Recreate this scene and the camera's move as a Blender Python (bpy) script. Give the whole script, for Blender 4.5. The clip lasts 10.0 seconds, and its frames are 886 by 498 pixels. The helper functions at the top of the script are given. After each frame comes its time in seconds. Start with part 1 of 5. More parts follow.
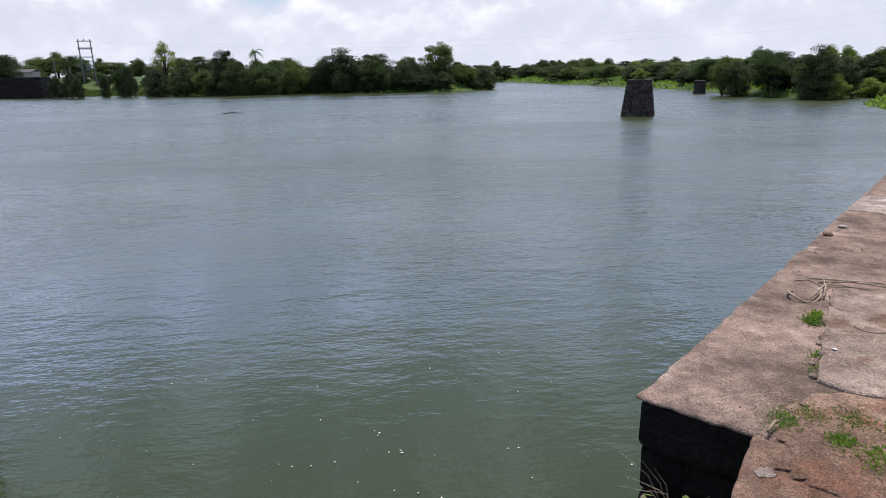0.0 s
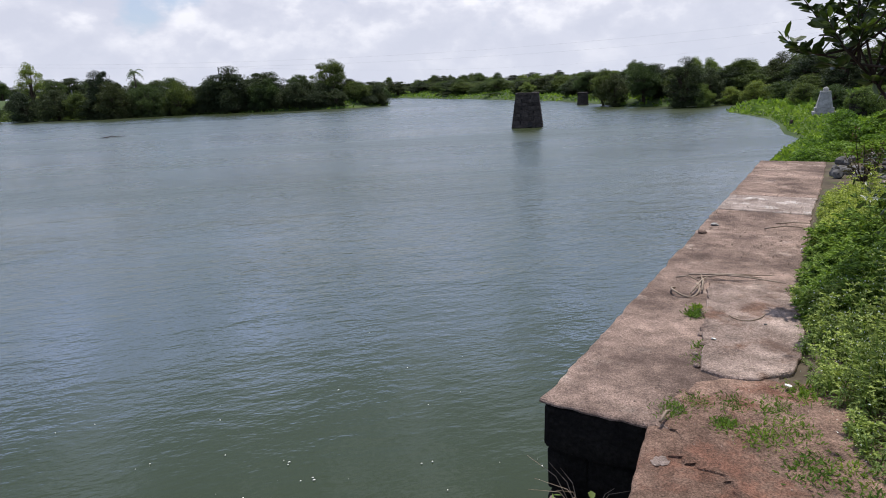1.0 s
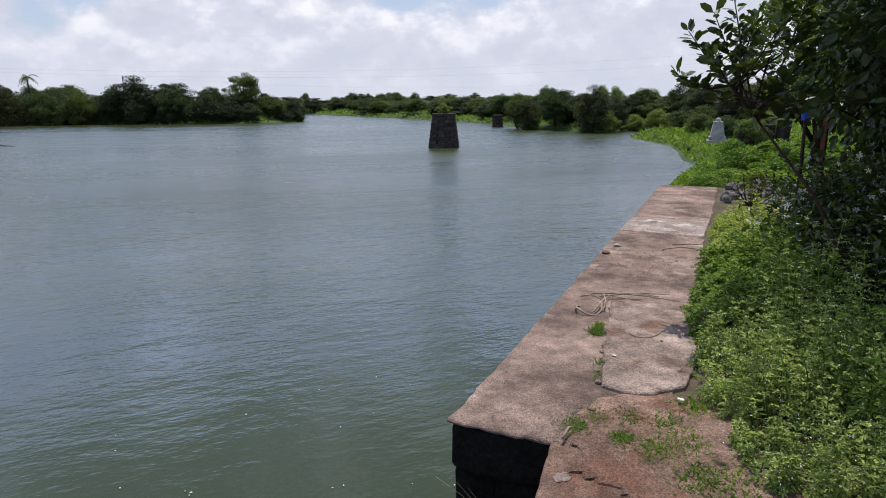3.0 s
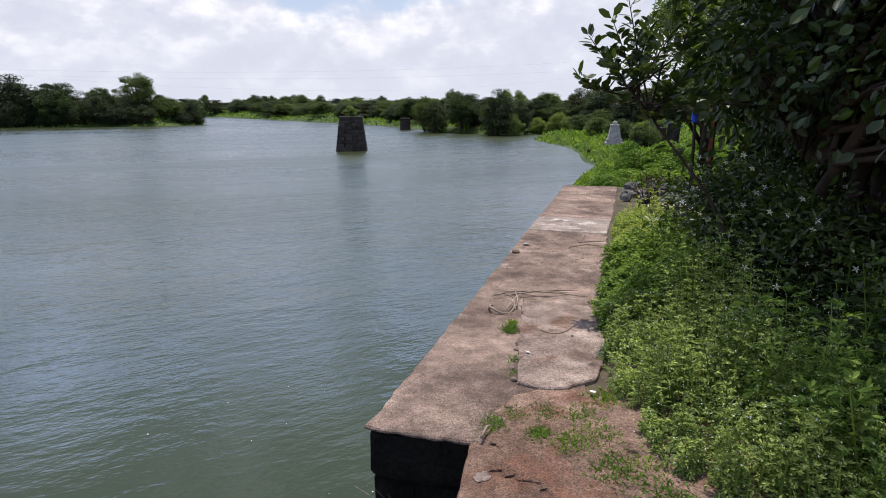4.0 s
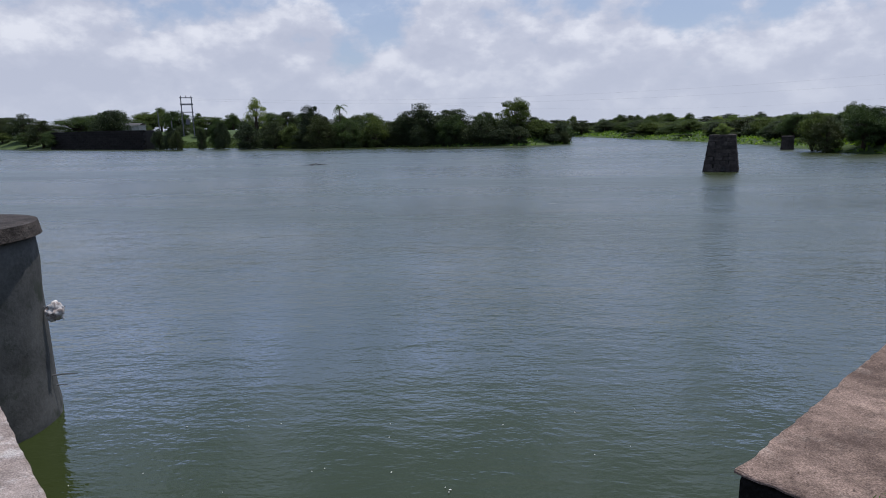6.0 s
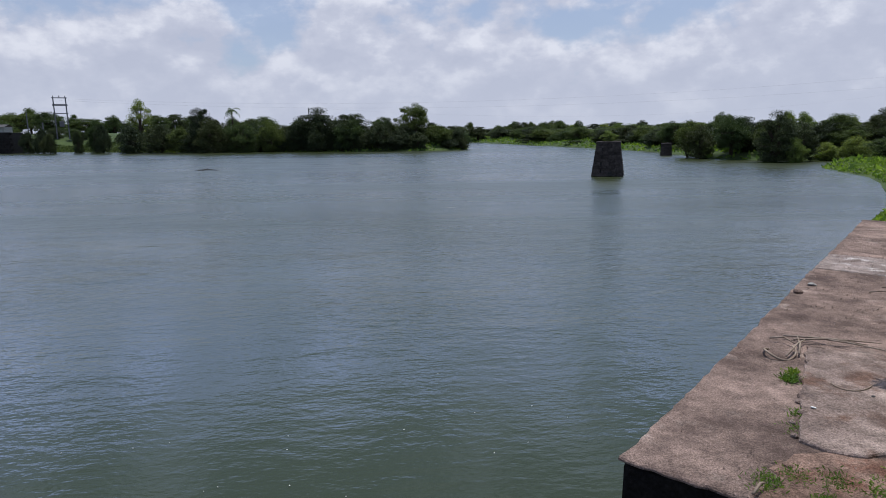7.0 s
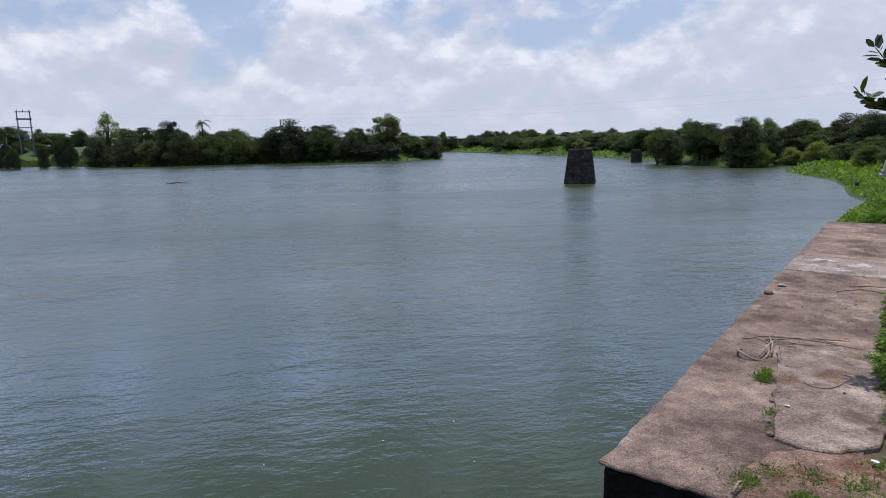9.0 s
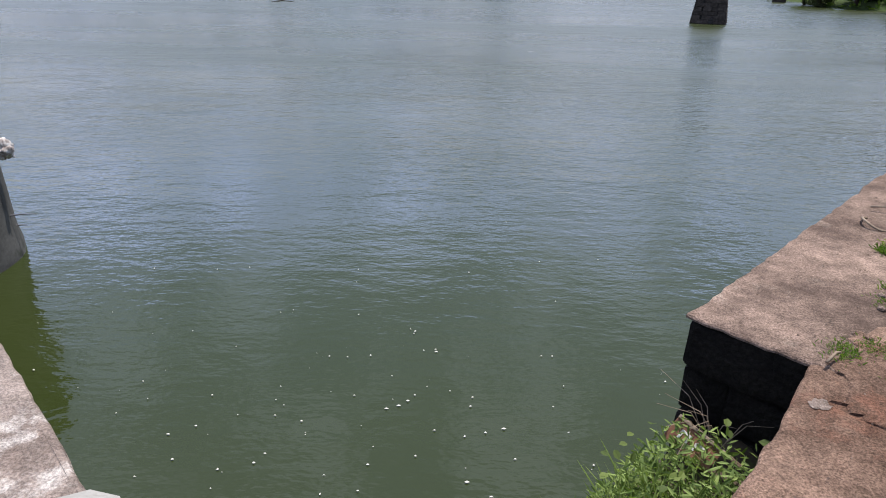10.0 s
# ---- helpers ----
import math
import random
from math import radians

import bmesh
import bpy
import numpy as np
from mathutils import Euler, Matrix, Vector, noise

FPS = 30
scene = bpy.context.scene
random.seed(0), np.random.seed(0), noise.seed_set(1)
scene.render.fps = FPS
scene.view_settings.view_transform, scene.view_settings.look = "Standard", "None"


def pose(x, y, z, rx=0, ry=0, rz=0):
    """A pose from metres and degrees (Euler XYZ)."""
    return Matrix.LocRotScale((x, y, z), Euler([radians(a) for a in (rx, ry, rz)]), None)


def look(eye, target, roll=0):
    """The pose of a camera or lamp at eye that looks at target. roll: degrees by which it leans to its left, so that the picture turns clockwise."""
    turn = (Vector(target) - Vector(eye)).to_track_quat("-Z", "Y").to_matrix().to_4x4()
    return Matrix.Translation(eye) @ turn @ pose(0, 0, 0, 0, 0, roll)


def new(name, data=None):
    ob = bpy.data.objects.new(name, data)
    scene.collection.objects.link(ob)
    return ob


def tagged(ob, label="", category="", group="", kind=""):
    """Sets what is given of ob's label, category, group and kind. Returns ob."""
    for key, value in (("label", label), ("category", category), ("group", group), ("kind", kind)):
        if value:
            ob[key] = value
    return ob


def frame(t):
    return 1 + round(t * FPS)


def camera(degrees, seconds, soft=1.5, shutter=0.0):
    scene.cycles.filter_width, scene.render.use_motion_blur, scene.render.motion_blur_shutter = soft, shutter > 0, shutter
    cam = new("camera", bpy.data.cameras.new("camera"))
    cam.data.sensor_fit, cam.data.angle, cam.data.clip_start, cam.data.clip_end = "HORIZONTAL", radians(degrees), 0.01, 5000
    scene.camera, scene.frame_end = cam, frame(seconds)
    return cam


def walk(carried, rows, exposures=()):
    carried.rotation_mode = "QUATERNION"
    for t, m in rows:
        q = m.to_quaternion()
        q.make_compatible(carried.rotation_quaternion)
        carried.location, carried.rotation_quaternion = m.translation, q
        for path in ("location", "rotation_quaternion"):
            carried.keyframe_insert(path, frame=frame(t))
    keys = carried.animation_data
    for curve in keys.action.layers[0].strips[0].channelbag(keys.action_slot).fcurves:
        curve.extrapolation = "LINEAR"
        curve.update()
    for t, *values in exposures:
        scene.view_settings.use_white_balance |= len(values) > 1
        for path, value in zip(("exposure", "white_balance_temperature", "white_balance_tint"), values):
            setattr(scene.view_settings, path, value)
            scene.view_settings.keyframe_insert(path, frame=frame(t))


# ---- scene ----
cam = camera(70.1, 10.0, soft=1.0)
PATH = [
    (0, (0.035, 0.037, 1.604), (0.039, 1.962, 1.06), -1.4),
    (0.5, (0.074, 0.036, 1.609), (0.375, 1.939, 1.072), -1.7),
    (1, (0.06, 0.032, 1.616), (0.37, 1.941, 1.108), -2.5),
    (1.5, (0.049, 0.042, 1.616), (0.289, 1.964, 1.116), -2.6),
    (2, (0.021, 0.039, 1.619), (0.097, 1.988, 1.177), -2.5),
    (2.5, (0.035, 0.027, 1.621), (0.121, 1.969, 1.15), -2.1),
    (3, (0.105, 0.024, 1.625), (0.674, 1.885, 1.167), -0.4),
    (3.2, (0.119, 0.039, 1.615), (0.835, 1.852, 1.167), -0.2),
    (3.75, (0.115, 0.062, 1.61), (0.985, 1.78, 1.166), -0.1),
    (4.3, (0.088, 0.081, 1.603), (0.782, 1.904, 1.164), -0.1),
    (4.5, (0.064, 0.084, 1.601), (0.638, 1.954, 1.183), -0.2),
    (5, (0.021, 0.079, 1.603), (0.242, 2.03, 1.222), -0.9),
    (5.5, (-0.025, 0.042, 1.626), (-0.052, 2.004, 1.242), -1.4),
    (6.15, (-0.035, 0.046, 1.614), (-0.27, 1.99, 1.236), -1.2),
    (6.8, (0.006, 0.067, 1.595), (-0.024, 2.032, 1.226), -0.8),
    (7, (0.019, 0.078, 1.592), (0.109, 2.042, 1.223), -0.7),
    (7.5, (0.07, 0.09, 1.582), (0.47, 2.017, 1.225), -0.4),
    (8, (0.105, 0.097, 1.574), (0.773, 1.947, 1.213), -0.1),
    (8.5, (0.041, 0.089, 1.585), (0.509, 1.998, 1.218), -0.7),
    (9, (0.013, 0.088, 1.58), (0.182, 2.051, 1.239), -1.4),
    (9.5, (-0.005, 0.105, 1.548), (-0.022, 2.036, 1.03), -0.2),
    (10, (0.015, 0.181, 1.519), (-0.113, 1.999, 0.696), 0.9),
]
walk(cam, [(t, look(eye, target, roll)) for t, eye, target, roll in PATH], [(t, stops, kelvin, 13) for t, stops, kelvin in (
    (0, 0.40, 6400), (0.5, 0.33, 6500), (1, 0.28, 6350), (2, 0.10, 6150), (3, 0.22, 6350), (3.2, 0.26, 6450), (4.5, 0.38, 6450), (5, 0.18, 6200), (5.5, -0.08, 6050), (7, -0.12, 6020), (7.5, -0.06, 6080),
    (8, 0.02, 6150), (8.5, 0.18, 6250), (9, 0.05, 6050), (9.5, -0.06, 6050), (10, 0.50, 6480))])

# ---- world and sun ----
WATER = -2.75
SUN_AZ, SUN_EL = radians(-30), radians(74)     # right of straight ahead
sun_way = Vector((-math.sin(SUN_AZ) * math.cos(SUN_EL), math.cos(SUN_AZ) * math.cos(SUN_EL), math.sin(SUN_EL)))
sun = new("sun", bpy.data.lights.new("sun", "SUN"))
sun.data.energy, sun.data.angle, sun.data.color = 4.5, radians(0.6), (1.0, 0.95, 0.88)
sun.matrix_world = look(sun_way * 50, (0, 0, 0))


class Nodes:
    """Short hand for a node tree."""

    def __init__(self, tree):
        self.tree = tree
        tree.nodes.clear()

    def add(self, kind, **sets):
        node = self.tree.nodes.new(kind)
        for key, value in sets.items():
            if key in node.inputs:
                self.feed(node.inputs[key], value)
            else:
                setattr(node, key, value)
        return node

    def feed(self, socket, value):
        if isinstance(value, bpy.types.NodeSocket):
            self.tree.links.new(value, socket)
        else:
            socket.default_value = value

    def math(self, op, a, b=0.0, c=None):
        node = self.tree.nodes.new("ShaderNodeMath")
        node.operation = op
        self.feed(node.inputs[0], a)
        self.feed(node.inputs[1], b)
        if c is not None:
            self.feed(node.inputs[2], c)
        return node.outputs[0]

    def noise(self, vector, scale, detail=4.0, rough=0.55):
        node = self.add("ShaderNodeTexNoise", Scale=scale, Detail=detail, Roughness=rough)
        if vector is not None:
            self.feed(node.inputs["Vector"], vector)
        return node.outputs["Fac"]

    def ramp(self, fac, stops):
        node = self.tree.nodes.new("ShaderNodeValToRGB")
        self.feed(node.inputs[0], fac)
        els = node.color_ramp.elements
        while len(els) < len(stops):
            els.new(0.5)
        for el, (at, col) in zip(els, stops):
            el.position = at
            el.color = (*col, 1) if not isinstance(col, float) else (col, col, col, 1)
        return node.outputs[0]

    def mix(self, fac, a, b, blend="MIX"):
        node = self.tree.nodes.new("ShaderNodeMix")
        node.data_type, node.blend_type = "RGBA", blend
        self.feed(node.inputs[0], fac)
        self.feed(node.inputs[6], a if isinstance(a, bpy.types.NodeSocket) else (*a, 1))
        self.feed(node.inputs[7], b if isinstance(b, bpy.types.NodeSocket) else (*b, 1))
        return node.outputs[2]


world = bpy.data.worlds.new("world")
scene.world = world
world.use_nodes = True
n = Nodes(world.node_tree)
sky = n.add("ShaderNodeTexSky", sky_type="NISHITA", sun_disc=False, sun_elevation=SUN_EL, sun_rotation=-SUN_AZ, air_density=1.0, dust_density=0.8, ozone_density=2.0)
way = n.add("ShaderNodeTexCoord").outputs["Generated"]
height = n.math("MAXIMUM", n.add("ShaderNodeSeparateXYZ", Vector=way).outputs["Z"], 0.0)
layer = n.add("ShaderNodeMapping", Vector=way, Location=(2.3, 0.4, 0.0), Scale=(1.0, 1.0, 1.6)).outputs[0]
raised = n.add("ShaderNodeMapping", Vector=way, Location=(2.3, 0.4, 0.045), Scale=(1.0, 1.0, 1.6)).outputs[0]
shape = n.noise(layer, 6.5, 10.0, 0.56)
above = n.noise(raised, 6.5, 7.0, 0.56)
lean = n.ramp(height, [(0.0, 0.40), (0.10, 0.24), (0.16, 0.13), (0.22, 0.05), (0.6, 0.05)])
dense = n.math("ADD", shape, lean)
cover = n.ramp(dense, [(0.50, 0.0), (0.64, 1.0)])
lit = n.math("ADD", n.math("MULTIPLY", n.math("SUBTRACT", shape, above), 2.6), n.math("ADD", n.math("MULTIPLY", n.noise(layer, 16.0, 6.0, 0.6), 0.25), 0.32))
cloud = n.ramp(lit, [(0.22, (0.535, 0.56, 0.64)), (0.48, (0.60, 0.62, 0.69)), (0.80, (0.82, 0.825, 0.85))])
# Bright blue band mostly above the view, added to brighten the water's reflections.
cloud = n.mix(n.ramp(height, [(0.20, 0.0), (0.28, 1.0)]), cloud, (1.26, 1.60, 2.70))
# Dimmer again higher up, set so the near water mirrors less.
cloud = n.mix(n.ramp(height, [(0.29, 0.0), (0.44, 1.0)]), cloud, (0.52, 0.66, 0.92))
near_sun = n.math("POWER", n.math("MAXIMUM", n.add("ShaderNodeVectorMath", operation="DOT_PRODUCT").outputs["Value"], 0.0), 4.0)
dot = near_sun.node.inputs[0].links[0].from_node.inputs[0].links[0].from_node
n.feed(dot.inputs[0], way)
dot.inputs[1].default_value = sun_way
cloud = n.mix(n.math("MULTIPLY", near_sun, 0.6), cloud, (1.5, 1.55, 1.7))
haze = n.ramp(height, [(0.0, 1.0), (0.13, 0.0)])
cloud = n.mix(n.math("MULTIPLY", haze, 0.85), cloud, (0.565, 0.595, 0.67))
cover = n.math("MAXIMUM", cover, n.math("MULTIPLY", haze, 0.9))
cover = n.math("MAXIMUM", cover, 0.25)
clear = n.add("ShaderNodeBackground", Color=n.mix(0.35, sky.outputs[0], (4.6, 5.3, 7.0)), Strength=0.10)
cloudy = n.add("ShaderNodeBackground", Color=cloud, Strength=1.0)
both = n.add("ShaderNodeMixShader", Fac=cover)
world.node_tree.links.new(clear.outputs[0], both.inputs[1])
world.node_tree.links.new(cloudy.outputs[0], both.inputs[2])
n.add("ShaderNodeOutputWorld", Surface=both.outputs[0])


# ---- materials ----
def surface(name, dark, light, scale=3.0, rough=0.85, bump=0.3, fine=60.0, vary=0.0, spots=None, depth=0.02, speck=0.0, grit=110.0, stain=None):
    """A matt surface with stains at one scale, grain at another and relief."""
    m = bpy.data.materials.new(name)
    m.use_nodes = True
    k = Nodes(m.node_tree)
    at = k.add("ShaderNodeNewGeometry").outputs["Position"]
    broad = k.noise(at, scale, 6.0, 0.62)
    grain = k.noise(at, fine, 4.0, 0.65)
    col = k.ramp(k.math("ADD", k.math("MULTIPLY", broad, 0.7), k.math("MULTIPLY", grain, 0.3)), [(0.36, dark), (0.64, light)])
    if spots:
        patch = k.ramp(k.noise(at, spots[1], 7.0, 0.68), [(spots[2], 0.0), (spots[2] + 0.1, 1.0)])
        col = k.mix(patch, col, spots[0])
    tall = k.math("ADD", k.math("MULTIPLY", broad, 1.0), k.math("MULTIPLY", grain, 0.35))
    if speck:
        dots = k.noise(at, grit, 3.0, 0.7)
        blot = k.noise(at, 7.0, 8.0, 0.72)
        col = k.mix(1.0, col, k.ramp(dots, [(0.36, 1.0 - speck), (0.64, 1.0 + speck)]), "MULTIPLY")
        col = k.mix(1.0, col, k.ramp(blot, [(0.36, 1.0 - speck * 0.7), (0.62, 1.0 + speck * 0.7)]), "MULTIPLY")
        tall = k.math("ADD", tall, k.math("ADD", k.math("MULTIPLY", dots, 0.5), k.math("MULTIPLY", blot, 0.9)))
    if stain:
        soak = k.ramp(k.noise(at, stain[1], 8.0, 0.66), [(stain[2], 0.0), (stain[2] + 0.14, stain[3])])
        col = k.mix(soak, col, stain[0])
    if vary:
        pick = k.add("ShaderNodeObjectInfo").outputs["Random"]
        col = k.mix(1.0, col, k.ramp(pick, [(0.0, 1.0 - vary), (1.0, 1.0 + vary)]), "MULTIPLY")
    lump = k.add("ShaderNodeBump", Height=tall, Strength=bump, Distance=depth)
    bsdf = k.add("ShaderNodeBsdfPrincipled", **{"Base Color": col, "Roughness": rough, "Specular IOR Level": 0.15, "Normal": lump.outputs[0]})
    k.add("ShaderNodeOutputMaterial", Surface=bsdf.outputs[0])
    return m


def leafy(name, dark, light, glow=0.35, rough=0.6, blotch=0.6, shine=0.12):
    """Leaves: each one its own tone, lit through by the sun."""
    m = bpy.data.materials.new(name)
    m.use_nodes = True
    k = Nodes(m.node_tree)
    geo = k.add("ShaderNodeNewGeometry")
    patch = k.noise(geo.outputs["Position"], blotch, 3.0)
    col = k.ramp(k.math("ADD", k.math("MULTIPLY", geo.outputs["Random Per Island"], 0.55), k.math("MULTIPLY", patch, 0.45)), [(0.2, dark), (0.8, light)])
    pick = k.add("ShaderNodeObjectInfo").outputs["Random"]
    col = k.mix(1.0, col, k.ramp(pick, [(0.0, (0.70, 0.76, 0.80)), (0.5, (1.0, 1.0, 1.0)), (1.0, (1.30, 1.18, 0.95))]), "MULTIPLY")
    bsdf = k.add("ShaderNodeBsdfPrincipled", **{"Base Color": col, "Roughness": rough, "Specular IOR Level": shine})
    thin = k.add("ShaderNodeBsdfTranslucent", Color=k.mix(1.0, col, (1.25, 1.35, 0.55), "MULTIPLY"))
    both = k.add("ShaderNodeMixShader", Fac=glow)
    k.tree.links.new(bsdf.outputs[0], both.inputs[1])
    k.tree.links.new(thin.outputs[0], both.inputs[2])
    k.add("ShaderNodeOutputMaterial", Surface=both.outputs[0])
    return m


def river_water():
    m = bpy.data.materials.new("river_water")
    m.use_nodes = True
    k = Nodes(m.node_tree)
    at = k.add("ShaderNodeNewGeometry").outputs["Position"]
    turned = k.add("ShaderNodeMapping", Vector=at, Rotation=(0, 0, radians(-14)), Scale=(0.5, 1.0, 1.0)).outputs[0]
    calm = k.ramp(k.noise(at, 0.06, 3.0), [(0.36, 0.45), (0.60, 1.0)])
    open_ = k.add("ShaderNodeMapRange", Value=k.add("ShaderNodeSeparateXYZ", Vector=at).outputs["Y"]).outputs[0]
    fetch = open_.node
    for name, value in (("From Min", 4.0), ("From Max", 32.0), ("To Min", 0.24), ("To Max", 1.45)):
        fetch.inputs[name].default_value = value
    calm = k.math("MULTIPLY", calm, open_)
    ripple = k.noise(turned, 4.2, 3.0, 0.6)
    wavelet = k.noise(turned, 1.25, 2.0, 0.5)
    fine = k.noise(turned, 13.0, 2.0, 0.5)
    swell = k.noise(turned, 0.42, 2.0, 0.5)
    total = k.math("ADD", k.math("ADD", k.math("MULTIPLY", ripple, 0.70), k.math("MULTIPLY", wavelet, 0.80)), k.math("ADD", k.math("MULTIPLY", fine, 0.12), k.math("MULTIPLY", swell, 1.7)))
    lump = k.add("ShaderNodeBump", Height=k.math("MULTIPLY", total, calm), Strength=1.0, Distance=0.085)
    mud = k.ramp(k.noise(at, 0.09, 4.0), [(0.35, (0.0200, 0.0285, 0.0072)), (0.65, (0.0245, 0.0330, 0.0090))])
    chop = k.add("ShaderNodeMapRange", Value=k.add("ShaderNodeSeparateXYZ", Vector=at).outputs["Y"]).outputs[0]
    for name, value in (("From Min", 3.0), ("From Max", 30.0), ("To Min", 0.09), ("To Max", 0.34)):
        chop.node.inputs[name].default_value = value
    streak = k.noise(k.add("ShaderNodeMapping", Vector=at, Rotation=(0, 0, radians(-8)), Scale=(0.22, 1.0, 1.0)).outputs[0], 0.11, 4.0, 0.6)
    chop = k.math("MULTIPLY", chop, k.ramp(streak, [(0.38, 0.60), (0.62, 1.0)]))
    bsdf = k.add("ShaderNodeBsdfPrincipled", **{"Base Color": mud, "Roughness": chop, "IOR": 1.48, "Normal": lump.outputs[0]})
    k.add("ShaderNodeOutputMaterial", Surface=bsdf.outputs[0])
    return m


WATER_M = river_water()
CONCRETE = surface("worn_concrete", (0.100, 0.070, 0.056), (0.330, 0.240, 0.194), 1.3, 0.95, 1.0, 45, spots=((0.34, 0.27, 0.225), 2.3, 0.58), depth=0.03, speck=0.46, stain=((0.070, 0.048, 0.040), 1.5, 0.50, 0.75))
LIME = surface("limewashed_concrete", (0.17, 0.13, 0.11), (0.36, 0.30, 0.265), 2.4, 0.95, 1.0, 40, spots=((0.50, 0.455, 0.42), 4.0, 0.54), depth=0.03, speck=0.36)
SCREED = surface("screed", (0.135, 0.098, 0.080), (0.37, 0.287, 0.240), 2.0, 0.95, 1.0, 38, spots=((0.155, 0.095, 0.068), 2.6, 0.54), depth=0.03, speck=0.42, stain=((0.10, 0.065, 0.05), 2.2, 0.53, 0.7))
DIRT = surface("trodden_earth", (0.105, 0.064, 0.046), (0.285, 0.190, 0.143), 1.6, 0.97, 1.0, 50, spots=((0.185, 0.095, 0.065), 2.1, 0.54), depth=0.035, speck=0.46, stain=((0.075, 0.048, 0.034), 3.1, 0.54, 0.6))
STONE = surface("dark_basalt", (0.020, 0.0165, 0.0145), (0.056, 0.047, 0.041), 3.0, 0.9, 1.0, 30, vary=0.3, spots=((0.070, 0.06, 0.05), 3.0, 0.62), depth=0.05, speck=0.4, grit=40.0)
# The basalt again, with the shade of faces turned from the sun in its colour.
SHADED_STONE = surface("shade_blackened_stone", (0.0045, 0.004, 0.0036), (0.017, 0.0145, 0.0125), 3.0, 0.95, 1.0, 30, vary=0.4, depth=0.05, speck=0.4, grit=40.0)
MORTAR = surface("dark_mortar", (0.016, 0.015, 0.014), (0.04, 0.038, 0.035), 4.0, 0.95, 0.6, 30)
RUBBLE = surface("grey_rubble", (0.06, 0.058, 0.056), (0.17, 0.165, 0.16), 4.0, 0.85, 0.6, 30, vary=0.45)
PALE = surface("pale_stone", (0.16, 0.155, 0.14), (0.36, 0.35, 0.33), 3.0, 0.85, 0.5, 25)
LAND = surface("grassy_land", (0.022, 0.038, 0.011), (0.062, 0.088, 0.024), 0.16, 0.95, 0.5, 1.6, spots=((0.11, 0.13, 0.05), 0.05, 0.60), depth=0.3)
SOIL = surface("dark_soil", (0.04, 0.032, 0.022), (0.10, 0.08, 0.055), 2.5, 0.95, 0.7, 30, spots=((0.06, 0.08, 0.025), 3.0, 0.55))
BARK = surface("bark", (0.024, 0.017, 0.013), (0.068, 0.048, 0.036), 6.0, 0.9, 0.8, 45)
TWIG = surface("dry_twig", (0.14, 0.10, 0.07), (0.33, 0.27, 0.21), 8.0, 0.9, 0.4, 60)
FAR_LEAF = leafy("far_leaves", (0.028, 0.046, 0.018), (0.092, 0.124, 0.040), 0.28, blotch=0.35)
DARK_LEAF = leafy("dark_far_leaves", (0.019, 0.029, 0.015), (0.055, 0.070, 0.029), 0.18, blotch=0.4)
OLIVE_LEAF = leafy("olive_leaves", (0.065, 0.095, 0.03), (0.19, 0.235, 0.065), 0.32, blotch=0.4)
FERN = leafy("cut_leaves", (0.042, 0.084, 0.014), (0.255, 0.360, 0.070), 0.34, 0.6, blotch=2.5)
SEEDY = leafy("pale_weed_leaves", (0.080, 0.125, 0.032), (0.370, 0.450, 0.145), 0.34, 0.75, blotch=2.2)
GRASS = leafy("grass_blades", (0.060, 0.112, 0.020), (0.185, 0.265, 0.050), 0.38, blotch=0.8)
BUSH = leafy("bush_leaves", (0.045, 0.090, 0.016), (0.17, 0.27, 0.045), 0.38, blotch=0.8)
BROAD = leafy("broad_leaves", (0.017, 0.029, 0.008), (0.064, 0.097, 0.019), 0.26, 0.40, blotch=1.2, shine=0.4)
PETAL = leafy("white_petals", (0.62, 0.62, 0.58), (0.80, 0.80, 0.77), 0.3)
PAPER = surface("white_scrap", (0.55, 0.54, 0.50), (0.75, 0.74, 0.71), 9, 0.8, 0.2)
STEEL = surface("dull_steel", (0.07, 0.07, 0.075), (0.14, 0.14, 0.145), 2, 0.6, 0.1)
RED = surface("rusty_red_paint", (0.09, 0.03, 0.022), (0.16, 0.055, 0.035), 5, 0.7, 0.3)
BLUE = surface("blue_plastic", (0.02, 0.05, 0.42), (0.04, 0.09, 0.60), 6, 0.45, 0.2)
BOARD = surface("brown_board", (0.15, 0.07, 0.045), (0.25, 0.125, 0.085), 5, 0.7, 0.3)


# ---- building helpers ----
def mesh(name, verts, faces, material, smooth=False):
    data = bpy.data.meshes.new(name)
    data.from_pydata(verts, [], faces)
    data.materials.append(material)
    if smooth:
        data.polygons.foreach_set("use_smooth", [True] * len(data.polygons))
    data.update()
    return data


def from_bm(name, bm, material, smooth=False):
    data = bpy.data.meshes.new(name)
    bmesh.ops.recalc_face_normals(bm, faces=bm.faces)
    bm.to_mesh(data)
    bm.free()
    data.materials.append(material)
    if smooth:
        data.polygons.foreach_set("use_smooth", [True] * len(data.polygons))
    return data


def part(name, data, parent=None, label="", at=None):
    ob = new(name, data)
    if at is not None:
        ob.matrix_basis = at
    ob.parent = parent
    return tagged(ob, label) if label else ob


def empty(name, x, y, z, turn=0.0, label="", category="", group="", kind=""):
    ob = new(name)
    ob.matrix_basis = pose(x, y, z, 0, 0, turn)
    return tagged(ob, label, category, group, kind)


